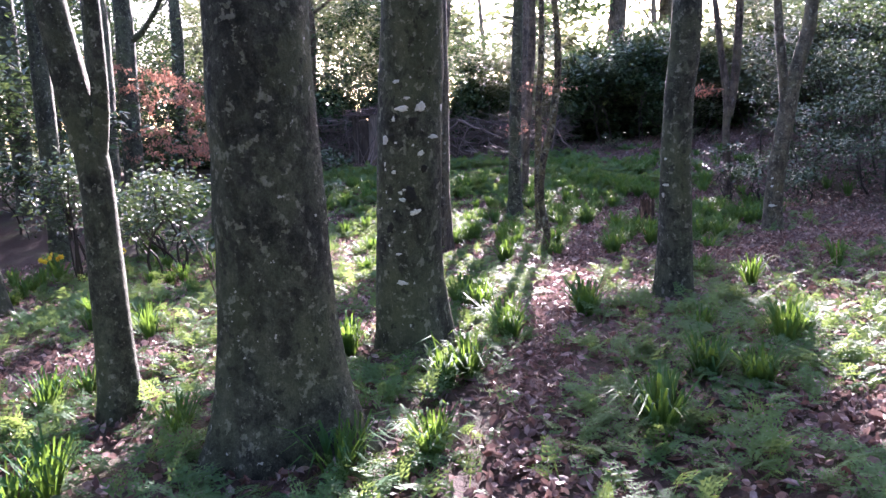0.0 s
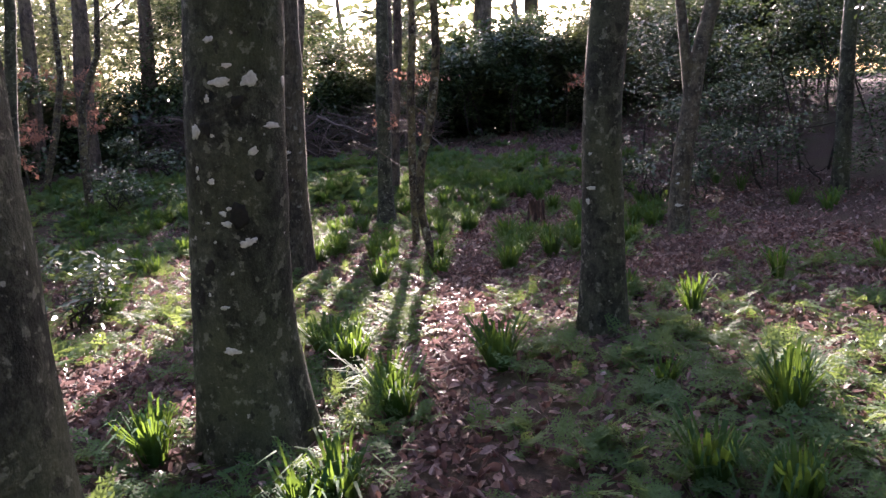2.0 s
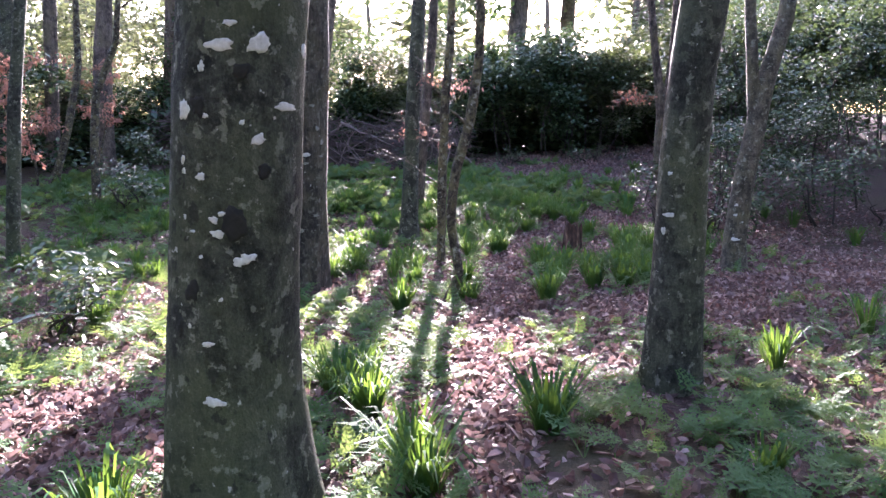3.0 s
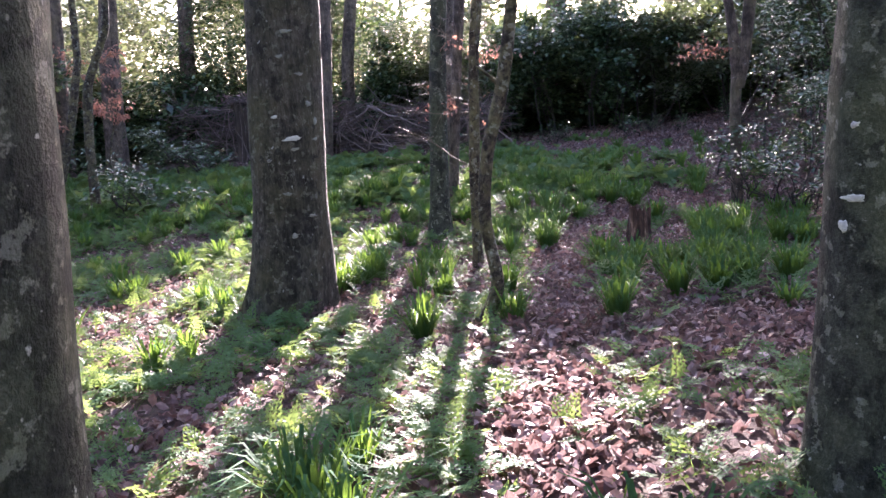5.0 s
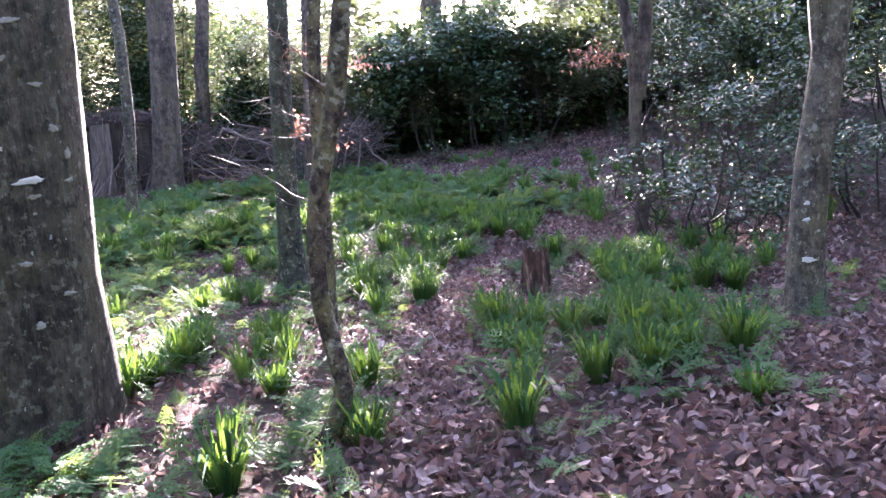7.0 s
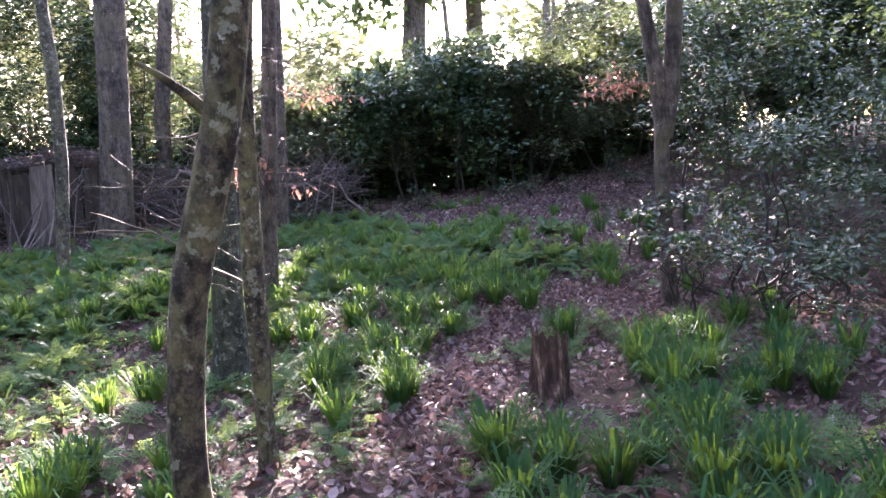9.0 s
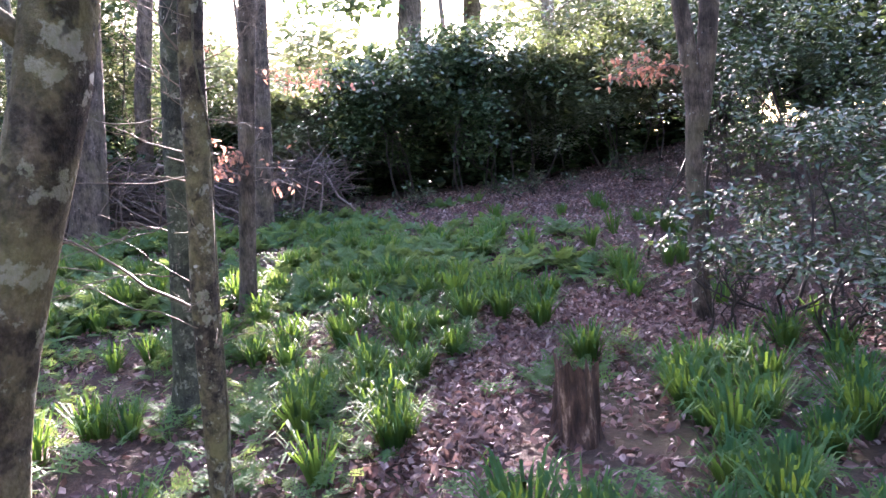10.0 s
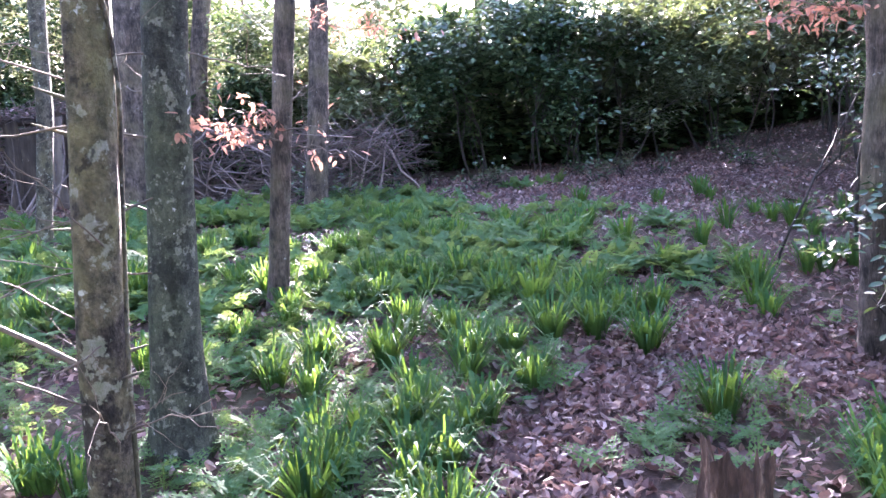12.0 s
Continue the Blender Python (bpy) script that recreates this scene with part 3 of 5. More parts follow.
def twig_part(root, start, end, r, rand, droop=0.0, sub=4, leaves=0, leaf_size=0.06):
    """A bare crooked twig on a tree, in world places; leaves: how many russet leaves hang from it."""
    s = Soup()
    b = np.array(root.location)
    a, e = np.array(start) - b, np.array(end) - b
    n = 8
    pts = np.array([a + (e - a) * k / n for k in range(n + 1)])
    ln = np.linalg.norm(e - a)
    pts[1:] += np.cumsum(rand.normal(0, 0.022 * ln, (n, 3)), axis=0)
    pts[:, 2] -= droop * ln * (np.linspace(0, 1, n + 1) ** 2)
    tube(s, pts, r * np.linspace(1, 0.35, n + 1), 5)
    ends = [pts]
    for k in range(sub):
        i = rand.integers(2, n)
        d = (e - a) / ln + rand.normal(0, 0.7, 3)
        q = np.array([pts[i] + d * ln * 0.3 * u + rand.normal(0, 0.006, 3) for u in np.linspace(0, 1, 5)])
        tube(s, q, r * 0.5 * np.linspace(1, 0.4, 5), 4)
        ends.append(q)
    ob = part("twig", s, TWIG, root)
    if leaves:
        al = np.concatenate(ends)
        k = rand.integers(0, len(al), leaves)
        f = Soup()
        scatter(f, LEAF_V, LEAF_Q, LEAF_T, al[k] + rand.normal(0, 0.025, (leaves, 3)),
                turns_from(rand.uniform(0, 6.28, leaves), rand.normal(-0.6, 0.5, leaves), rand.normal(0, 0.6, leaves)), leaf_size * rand.uniform(0.7, 1.3, leaves))
        part("dead_leaves", f, RUSSET, ob, "russet dead beech leaves")
    return ob


tr = np.random.default_rng(31)
twig_part(slim, (0.77, 12.5, 0.64), (0.12, 12.45, 1.04), 0.008, tr, -0.05, 3)
twig_part(slim, (0.80, 12.5, 0.55), (0.35, 12.2, 0.85), 0.003, tr, 0, 2)
twig_part(slim, (0.83, 12.5, 1.18), (0.12, 12.4, 1.22), 0.0035, tr, -0.03, 5)
twig_part(slim, (0.83, 12.5, 1.25), (0.45, 12.45, 1.42), 0.003, tr, 0, 4)
twig_part(slim, (0.85, 12.5, 1.5), (0.5, 12.6, 1.75), 0.004, tr, 0, 4)
twig_part(slim, (0.87, 12.5, 1.6), (1.2, 12.4, 1.95), 0.004, tr, 0, 4)
twig_part(slim, (0.86, 12.5, 1.62), (0.62, 12.4, 1.98), 0.006, tr, 0, 3)
for k in range(16):
    z = tr.uniform(0.2, 2.3)
    x = float(np.interp(z, [-0.39, 2.3], [0.76, 0.95]))
    a = tr.uniform(0, 6.28)
    ln = tr.uniform(0.08, 0.45)
    twig_part(slim, (x, 12.5, z), (x + math.cos(a) * ln, 12.5 + math.sin(a) * ln, z + tr.uniform(-0.05, 0.3)), 0.0024, tr, 0, 3)
vine = Soup()
vz = np.linspace(-0.4, 2.3, 40)
vx = np.interp(vz, [-0.39, 0.2, 0.7, 1.2, 1.7, 2.3], [0.76, 0.78, 0.80, 0.84, 0.87, 0.95])
va = 0.9 + 1.1 * np.sin(vz * 2.1) + 0.3 * np.sin(vz * 7)
tube(vine, np.stack([vx + 0.056 * np.sin(va) - 0.76, -0.056 * np.cos(va), vz - float(slim.location[2])], -1), np.linspace(0.007, 0.004, 40), 6)
part("climbing_stem", vine, PALE, slim, "thin pale climbing stem on the bark")
for k in range(14):
    z = tr.uniform(-0.2, 1.9)
    x = float(np.interp(z, [-0.39, 0.7, 1.7], [0.76, 0.80, 0.87]))
    a = tr.uniform(0, 6.28)
    spur = Soup()
    b0 = np.array([x - 0.76, 0, z - float(slim.location[2])])
    dd = np.array([math.cos(a), math.sin(a), tr.uniform(0, 0.5)])
    tube(spur, [b0 + dd * 0.03, b0 + dd * 0.07, b0 + dd * tr.uniform(0.08, 0.13)], [0.006, 0.004, 0.002], 5)
    part("spur", spur, PALE, slim)
for k in range(12):
    z = tr.uniform(0.6, 2.8)
    a = tr.uniform(0, 6.28)
    ln = tr.uniform(0.3, 0.9)
    x = float(np.interp(z, [-0.14, 2.8], [0.76, 1.1]))
    twig_part(strait, (x, 16.85, z), (x + math.cos(a) * ln, 16.85 + math.sin(a) * ln, z + tr.uniform(-0.1, 0.3)), 0.004, tr, 0, 3)
for k in range(10):
    z = tr.uniform(0.5, 2.6)
    a = tr.uniform(0, 6.28)
    ln = tr.uniform(0.4, 1.0)
    x = float(np.interp(z, [-0.34, 2.46], [0.45, 0.66]))
    twig_part(mossy, (x, 14.55, z), (x + math.cos(a) * ln, 14.55 + math.sin(a) * ln, z + tr.uniform(-0.1, 0.3)), 0.006, tr, 0, 4)
for x, z, n in ((0.45, 1.32, 60), (0.62, 1.22, 50), (0.5, 1.42, 30), (1.28, 1.2, 14), (1.25, 1.3, 10)):
    twig_part(strait, (0.92, 16.85, z - 0.05), (x + 0.06, 16.2, z + 0.02), 0.005, tr, 0.15, 5, n, 0.065)
for x1, z1, n in ((1.75, 2.1, 60), (1.6, 2.13, 40)):
    twig_part(strait, (1.02, 16.85, 2.12), (x1, 17.2, z1), 0.006, tr, 0.02, 4, n, 0.065)
twig_part(mossy, (0.55, 14.55, 1.15), (0.71, 14.4, 1.26), 0.004, tr, 0.1, 4, 22, 0.06)
twig_part(mossy, (0.62, 14.55, 1.95), (0.88, 14.3, 2.03), 0.004, tr, 0.1, 4, 20, 0.06)
for x1, z1, n in ((3.62, 1.7, 60), (3.8, 1.76, 40), (4.1, 1.66, 30)):
    twig_part(holly_t, (4.46, 15.05, 1.7), (x1, 14.9, z1), 0.006, tr, 0.02, 4, n, 0.065)


def russet_sapling(x, y, h, n, seed, spread=0.9):
    rand = np.random.default_rng(seed)
    gz = float(lie(x, y))
    root = thing("beech_sapling", (x, y, gz), "thin beech sapling still holding russet dead leaves", "sapling", "russet beech saplings")
    s = Soup()
    pts = np.array([(rand.normal(0, 0.03) * k, rand.normal(0, 0.03) * k, h * k / 7 - 0.05) for k in range(8)])
    tube(s, pts, np.linspace(0.03, 0.008, 8), 7)
    part("stem", s, YOUNG, root)
    for k in range(9):
        z = h * rand.uniform(0.3, 0.98)
        a = rand.uniform(0, 6.28)
        ln = spread * rand.uniform(0.5, 1.0)
        p = np.array([np.interp(z, pts[:, 2], pts[:, j]) for j in (0, 1, 2)]) + np.array(root.location)
        twig_part(root, p, p + np.array([math.cos(a) * ln, math.sin(a) * ln, 0.2]), 0.007, rand, 0.1, 5, n, 0.08)


for i, (x, y, h) in enumerate([(-7.1, 20.6, 3.4), (-7.9, 21.4, 3.0), (-6.3, 22.5, 3.2), (-8.8, 19.6, 3.4), (-6.9, 18.2, 2.6), (-9.6, 22.8, 3.6)]):
    russet_sapling(x, y, h, 95, 300 + i)

# ---- shrubs ----


def shrub(name, label, x, y, rx, ry, z0, z1, leaves, seed, mat, size=0.085, stems=7, near=False, category="shrub", group="", gather=0.19, core=0):
    """A broad evergreen: stems from the ground, clumps of leaves in an uneven crown from z0 to z1 above the ground."""
    rand = np.random.default_rng(seed)
    gz = float(lie(x, y))
    root = thing(name, (x, y, gz), label, category, group)
    clump = 26
    n = leaves // clump
    nb = max(7, n // (20 if core else 11))
    d = rand.normal(0, 1, (nb, 3))
    d /= np.linalg.norm(d, axis=1)[:, None]
    rad = rand.uniform(0.12, 1.0, nb) ** 0.4 * np.where(rand.random(nb) < 0.18, 1.22, 1.0)
    bulge = 0.66 + 0.68 * patches(np.arctan2(d[:, 1], d[:, 0]) * 2 + 20, d[:, 2] * 3 + 20, 0.8, seed % 9)
    if z0 < 0.3:                      # crown reaches the ground: keep its skirt wide
        flat = np.linalg.norm(d[:, :2], axis=1) + 1e-6
        wide = np.where(d[:, 2] < 0, np.maximum(flat, 0.92) / flat, 1.0)
        d[:, :2] *= wide[:, None]
    bough = d * (rad * bulge)[:, None] * np.array([rx, ry, (z1 - z0) / 2]) + np.array([0, 0, (z0 + z1) / 2])
    c = bough[rand.integers(0, nb, n)] + rand.normal(0, 1, (n, 3)) * np.array([gather * rx, gather * ry, 0.3 * gather * (z1 - z0)])
    keep = c[:, 2] > 0.05
    c = c[keep]
    n = len(c)
    for k in range(stems):
        i = rand.integers(0, n)
        s = Soup()
        e = c[i] * np.array([0.8, 0.8, 0.9])
        a = np.array([e[0] * 0.45 + rand.normal(0, 0.22 * rx), e[1] * 0.45 + rand.normal(0, 0.2 * ry), -0.08])
        sway = rand.normal(0, 0.10, 2)
        pts = np.array([a + (e - a) * np.array([u ** 1.8, u ** 1.8, u]) + np.array([sway[0] * math.sin(u * 5), sway[1] * math.sin(u * 4), 0]) + rand.normal(0, 0.025, 3) * u for u in np.linspace(0, 1, 10)])
        tube(s, pts, rand.uniform(0.010, 0.028) * np.linspace(1, 0.3, 10), 5)
        for j in range(3):
            m = rand.integers(3, 8)
            o = c[rand.integers(0, n)]
            q = np.array([pts[m] + (o - pts[m]) * 0.6 * u + rand.normal(0, 0.02, 3) for u in np.linspace(0, 1, 5)])
            tube(s, q, 0.009 * np.linspace(1, 0.4, 5), 3)
        part("stem", s, STEM, root)
    m = n * clump
    cen = np.repeat(c, clump, 0)
    yaw = rand.uniform(0, 6.28, m)
    pit = rand.normal(-0.05, 0.36, m)
    spread = size * 2.0
    pos = cen + np.stack([np.cos(yaw), np.sin(yaw), rand.normal(0, 0.6, m)], -1) * spread * rand.uniform(0.2, 1.3, m)[:, None]
    f = Soup()
    if near:
        scatter(f, LEAF_V, LEAF_Q, LEAF_T, pos, turns_from(yaw, pit, rand.normal(0, 0.45, m)), size * rand.uniform(0.5, 1.3, m))
    else:
        scatter(f, FAR_V, None, FAR_T, pos, turns_from(yaw, pit, rand.normal(0, 0.45, m)), size * rand.uniform(0.5, 1.3, m))
    if core:                          # shaded leaves deep in the crown
        k = rand.normal(0, 1, (core, 3))
        k *= (rand.random(core) ** 0.33 / np.linalg.norm(k, axis=1))[:, None] * np.array([0.72 * rx, 0.62 * ry, 0.30 * (z1 - z0)])
        k += np.array([0, 0.15 * ry, z0 + 0.45 * (z1 - z0)])
        scatter(f, FAR_V, None, FAR_T, k[k[:, 2] > 0.05], turns_from(rand.uniform(0, 6.28, core), rand.normal(0, 0.6, core), rand.normal(0, 0.6, core))[k[:, 2] > 0.05], size * 2.0 * rand.uniform(0.7, 1.3, core)[k[:, 2] > 0.05])
    part("foliage", f, mat, root)
    return root


HEDGE = [  # x, y, rx, ry, z0, z1, leaves
    (1.5, 25.8, 1.5, 1.4, 0.2, 3.1, 12000), (3.3, 25.5, 1.6, 1.7, 0.8, 3.7, 16000), (5.0, 25.1, 1.7, 1.7, 0.9, 3.7, 18000), (6.8, 25.4, 1.8, 1.7, 0.8, 3.6, 16000),
    (4.2, 28.0, 2.4, 1.4, 0.0, 3.5, 12000), (7.0, 28.0, 2.4, 1.4, 0.0, 3.6, 12000), (8.8, 25.0, 1.8, 1.8, 0.6, 4.0, 16000), (10.8, 24.4, 2.1, 2.1, 0.2, 5.0, 16000),
    (13.2, 22.8, 2.3, 2.3, 0.1, 5.2, 15000), (8.9, 21.6, 1.4, 1.2, 1.1, 4.2, 9000), (11.0, 19.8, 1.9, 1.7, 0.3, 4.8, 13000), (2.0, 28.4, 1.8, 1.2, 0.0, 3.0, 9000),
    (10.5, 28.5, 2.6, 1.6, 0.0, 4.8, 11000), (3.2, 30.2, 2.4, 1.2, 0.0, 2.4, 8000), (6.6, 30.4, 2.6, 1.2, 0.0, 2.4, 8000), (13.6, 27.5, 2.6, 1.8, 0.0, 5.0, 10000),
    (11.9, 22.0, 1.2, 1.0, 0.2, 3.2, 7000), (9.7, 20.3, 1.1, 0.9, 0.3, 3.1, 8000), (-0.2, 26.6, 1.2, 0.9, 0.1, 3.0, 8000), (-5.6, 28.0, 1.6, 1.1, 0.1, 3.4, 9000), (-8.6, 27.6, 1.8, 1.1, 0.0, 3.0, 9000), (-3.0, 28.3, 1.4, 0.9, 0.0, 3.2, 8000),
]
HEDGE += [(-10.6 + 1.6 * k, 27.4 + 0.3 * (k % 2), 1.4, 0.6, -0.5, 1.3, 4600) for k in range(15)] + [(0.5 + 1.9 * k, 29.2, 1.6, 0.6, -0.5, 1.5, 4200) for k in range(6)]   # low undergrowth behind, added to block the bright field and keep the hollows dark
for i, (x, y, rx, ry, z0, z1, n) in enumerate(HEDGE):
    shrub("rhododendron", "large dark glossy rhododendron at the wood's edge", x, y, rx, ry, z0, z1, int(n * 0.56), 400 + i, OLIVE if i in (0, 3, 6, 9, 13, 16, 20) else HOLLY, 0.125 if i < 22 else 0.31, 7, group="rhododendrons along the back", gather=0.16, core=1600 if i < 22 else 0)
HOLLIES = [
    (5.65, 14.7, 0.8, 0.8, 0.1, 1.5, 1900), (6.5, 14.2, 1.2, 1.0, 0.1, 2.4, 3600), (6.5, 16.8, 1.5, 1.3, 0.4, 3.5, 4500), (8.2, 15.4, 1.6, 1.5, 0.2, 3.9, 6000),
    (8.4, 12.4, 1.5, 1.3, 0.3, 3.7, 4800), (4.95, 14.1, 0.5, 0.5, 0.1, 1.2, 700), (7.9, 18.6, 1.7, 1.5, 0.2, 4.1, 6500), (10.4, 13.5, 1.9, 1.9, 0.2, 4.8, 8000),
    (10.2, 16.8, 1.8, 1.6, 0.2, 4.8, 8000), (4.3, 14.5, 0.65, 0.4, 0.45, 1.25, 900), (4.75, 13.7, 0.5, 0.4, 0.1, 0.75, 600),
]
for i, (x, y, rx, ry, z0, z1, n) in enumerate(HOLLIES):
    shrub("holly_bush", "open holly bush with small shining dark leaves", x, y, rx, ry, z0, z1, int(n * (0.95 if y < 15 and x < 7 else 1.45)), 430 + i, HOLLY, 0.066 if y < 14.9 and x < 7 else 0.085, 4, y < 15 and x < 7, gather=0.13, group="holly bushes on the bank")
for i, (x, y, rx, ry, z0, z1, n) in enumerate([(-4.3, 10.4, 0.8, 0.7, 0.05, 1.5, 2200), (-5.9, 10.9, 0.6, 0.6, 0.4, 2.2, 1400), (-4.4, 17.8, 0.9, 0.6, 0.1, 0.95, 1100), (-5.4, 12.8, 1.0, 0.8, 0.05, 1.3, 2000), (-2.6, 9.6, 0.4, 0.4, 0.1, 0.8, 500), (-4.6, 22.3, 0.8, 0.6, 0.1, 1.7, 2200)]):
    shrub("holly_bush", "straggling young holly in the grass", x, y, rx, ry, z0, z1, n, 450 + i, HOLLY, 0.085, 5, True, group="young hollies")
LIGHT = [(-11.5, 23.5, 2.2, 1.6, 0.8, 8.0, 15000), (-14.8, 21.5, 2.2, 1.6, 0.4, 8.0, 15000), (-4.4, 29.5, 2.4, 1.7, 0.1, 6.6, 22000), (-8.2, 29.0, 2.6, 1.8, 0.0, 6.0, 20000), (-1.5, 29.4, 2.0, 1.6, 0.1, 6.6, 20000), (1.0, 30.5, 1.8, 1.2, 0.0, 3.4, 9000), (-12.5, 27.5, 2.9, 2.1, 0.0, 6.2, 20000),
         (-6.2, 27.2, 1.8, 1.2, 0.0, 2.6, 9000), (-16.5, 24.0, 3.0, 2.6, 0.0, 6.6, 18000), (-10.0, 24.4, 1.9, 1.5, 0.0, 2.8, 8000), (-13.0, 19.5, 2.6, 2.2, 0.0, 6.4, 19000), (-10.5, 15.5, 2.0, 1.8, 0.0, 5.0, 16000),
         (-2.4, 31.8, 2.6, 1.6, 0.2, 6.4, 15000), (-6.5, 33.0, 2.8, 1.6, 0.2, 7.6, 16000), (-11, 33.0, 3.2, 1.6, 0.2, 8.2, 16000), (-16.5, 31, 3.4, 2.0, 0.2, 8.6, 16000)]
for i, (x, y, rx, ry, z0, z1, n) in enumerate(LIGHT):
    shrub("thicket_shrub", "thin yellow-green shrub at the edge of the field", x, y, rx, ry, z0, z1, int(n * 0.45), 470 + i, HOLLY if i in (0, 1, 4, 6, 7, 8, 9, 10, 11, 15) else LAUREL, 0.19, 9, group="shrubs by the field")
shrub("yew_tree", "dense dark evergreen behind the brushwood", -3.9, 27.2, 1.3, 1.2, 0.3, 6.0, 14000, 490, HOLLY, 0.10, 5, category="tree")
shrub("yew_tree", "dense dark evergreen behind the trunks", 0.4, 26.6, 1.1, 1.0, 0.1, 3.4, 10000, 491, HOLLY, 0.10, 5, category="tree")

sd = np.random.default_rng(97)
for i in range(16):
    x, y = sd.uniform(0.6, 8.2), sd.uniform(22.2, 24.2)
    shrub("evergreen_seedling", "small evergreen seedling among dead leaves", x, y, sd.uniform(0.12, 0.3), sd.uniform(0.12, 0.25), 0.05, sd.uniform(0.25, 0.6), int(sd.integers(130, 260)), 900 + i, HOLLY if i % 3 else LAUREL, 0.07, 2, group="seedlings by the hedge")


def pine_shade_crown(root, z0, z1, rx, ry, dx, count, seed):
    """Evergreen boughs added round a pine's stem to shade the floor: tufts of needles, with gaps."""
    rand = np.random.default_rng(seed)
    n = count // 10
    d = rand.normal(0, 1, (n, 3))
    d /= np.linalg.norm(d, axis=1)[:, None]
    k = rand.uniform(0.1, 1, n) ** 0.4 * (0.6 + 0.7 * patches(d[:, 0] * 3 + 9, d[:, 2] * 3 + 9, 0.7, seed % 7))
    c = d * k[:, None] * np.array([rx, ry, (z1 - z0) / 2]) + np.array([dx, 0, (z0 + z1) / 2])
    cen = np.repeat(c, 10, 0)
    m = len(cen)
    f = Soup()
    scatter(f, FAR_V, None, FAR_T, cen + rand.normal(0, 0.14, (m, 3)), turns_from(rand.uniform(0, 6.28, m), rand.normal(0.2, 0.6, m), rand.normal(0, 0.5, m)), rand.uniform(0.2, 0.38, m))
    part("crown", f, HOLLY, root)


# added boughs high on the pines, each placed to shade one stretch of floor
for i, (root, dx) in enumerate(zip(PINES, (1.7, 0.6))):
    pine_shade_crown(root, 5.5, 6.5, 2.0, 1.5, dx, 3200, 520 + i)
pine_shade_crown(PINES[0], 4.95, 5.9, 2.4, 1.4, 1.0, 2800, 531)
pine_shade_crown(PINES[0], 4.2, 5.2, 2.0, 1.0, -1.0, 420, 532)
pine_shade_crown(PINES[0], 7.0, 8.3, 0.75, 1.1, -0.12, 3500, 530)

# unseen thickets added behind and beside the walker, to keep skylight off the trunks
for k, (x, y, rx, z1) in enumerate([(-13, -8, 3.4, 8), (-7.5, -10, 3.4, 9), (-2.5, -11, 3.2, 9), (2.8, -11, 3.2, 9), (8, -10, 3.4, 9), (13, -7, 3.4, 8), (15, -1, 3.2, 8), (15.5, 5, 3.2, 8), (14.5, 10.5, 2.6, 7), (-15.5, -2, 3.2, 8), (-15.5, 4, 3.2, 7), (-13.5, 10, 2.6, 6)]):
    shrub("screen_thicket", "unseen tall leafy thicket added to shut out skylight", x, y, rx, 2.4, 0.0, z1 + 6, 6500, 560 + k, LAUREL if k % 2 else HOLLY, 0.6, 4, group="thicket round the clearing")

# ---- heap of brushwood, a dead hedge of sticks ----
hr = np.random.default_rng(61)
heap = thing("brushwood_heap", (-1.0, 24.2, float(lie(-1.0, 24.2))), "long heap of dead grey-brown branches and sticks", "brushwood")
hb = np.array(heap.location)
for k in range(260):
    u = hr.uniform(0, 1)
    cx, cy = -6.0 + 8.0 * u, 26.6 - 4.0 * u
    gz = float(lie(cx, cy))
    h = gz + hr.uniform(0, 1) ** 1.2 * (1.45 - 0.5 * u)
    p = np.array([cx + hr.normal(0, 0.15), cy + hr.normal(0, 0.35), h])
    d = np.array([hr.normal(0.9, 0.5), hr.normal(-0.45, 0.5), hr.normal(0, 0.4)])
    d /= np.linalg.norm(d)
    ln = hr.uniform(0.5, 1.7)
    pts = np.array([p + d * ln * (v - 0.5) + hr.normal(0, 0.03, 3) for v in np.linspace(0, 1, 6)])
    pts[:, 2] = np.maximum(pts[:, 2], lie(pts[:, 0], pts[:, 1]) + 0.005)
    s = Soup()
    tube(s, pts - hb, hr.choice([0.006, 0.009, 0.014, 0.024]) * np.linspace(1, 0.45, 6), 5)
    part("stick", s, DEADWOOD if k % 3 == 0 else BRUSH, heap)

for k in range(34):
    u = hr.uniform(0.1, 1)
    cx, cy = -6.0 + 8.0 * u, 26.2 - 4.0 * u
    limb = limb_soup(np.array([cx, cy, float(lie(cx, cy)) + 0.05]) - hb, (hr.normal(0, 0.8), hr.normal(-0.3, 0.5), hr.uniform(0.2, 1.0)), hr.uniform(0.7, 1.5), hr.uniform(0.012, 0.024), 1, hr)
    part("branch", limb, DEADWOOD, heap)
fill = Soup()
for k in range(1700):
    u = hr.uniform(0, 1)
    cx, cy = -6.2 + 8.4 * u, 26.8 - 4.1 * u
    p = np.array([cx + hr.normal(0, 0.15), cy + hr.normal(0, 0.4), float(lie(cx, cy)) + 0.02 + hr.uniform(0, 1) ** 1.1 * (1.5 - 0.55 * u)])
    d = np.array([hr.normal(0.8, 0.6), hr.normal(-0.4, 0.6), hr.normal(0.05, 0.45)])
    d *= hr.uniform(0.25, 0.7) / np.linalg.norm(d)
    pts = np.array([p - d, p + hr.normal(0, 0.03, 3), p + d])
    pts[:, 2] = np.maximum(pts[:, 2], lie(pts[:, 0], pts[:, 1]) + 0.005)
    tube(fill, pts - hb, hr.uniform(0.004, 0.011) * np.array([1, 0.8, 0.4]), 3)
tagged(part("brush", fill, BRUSH, heap), kind="stuff")

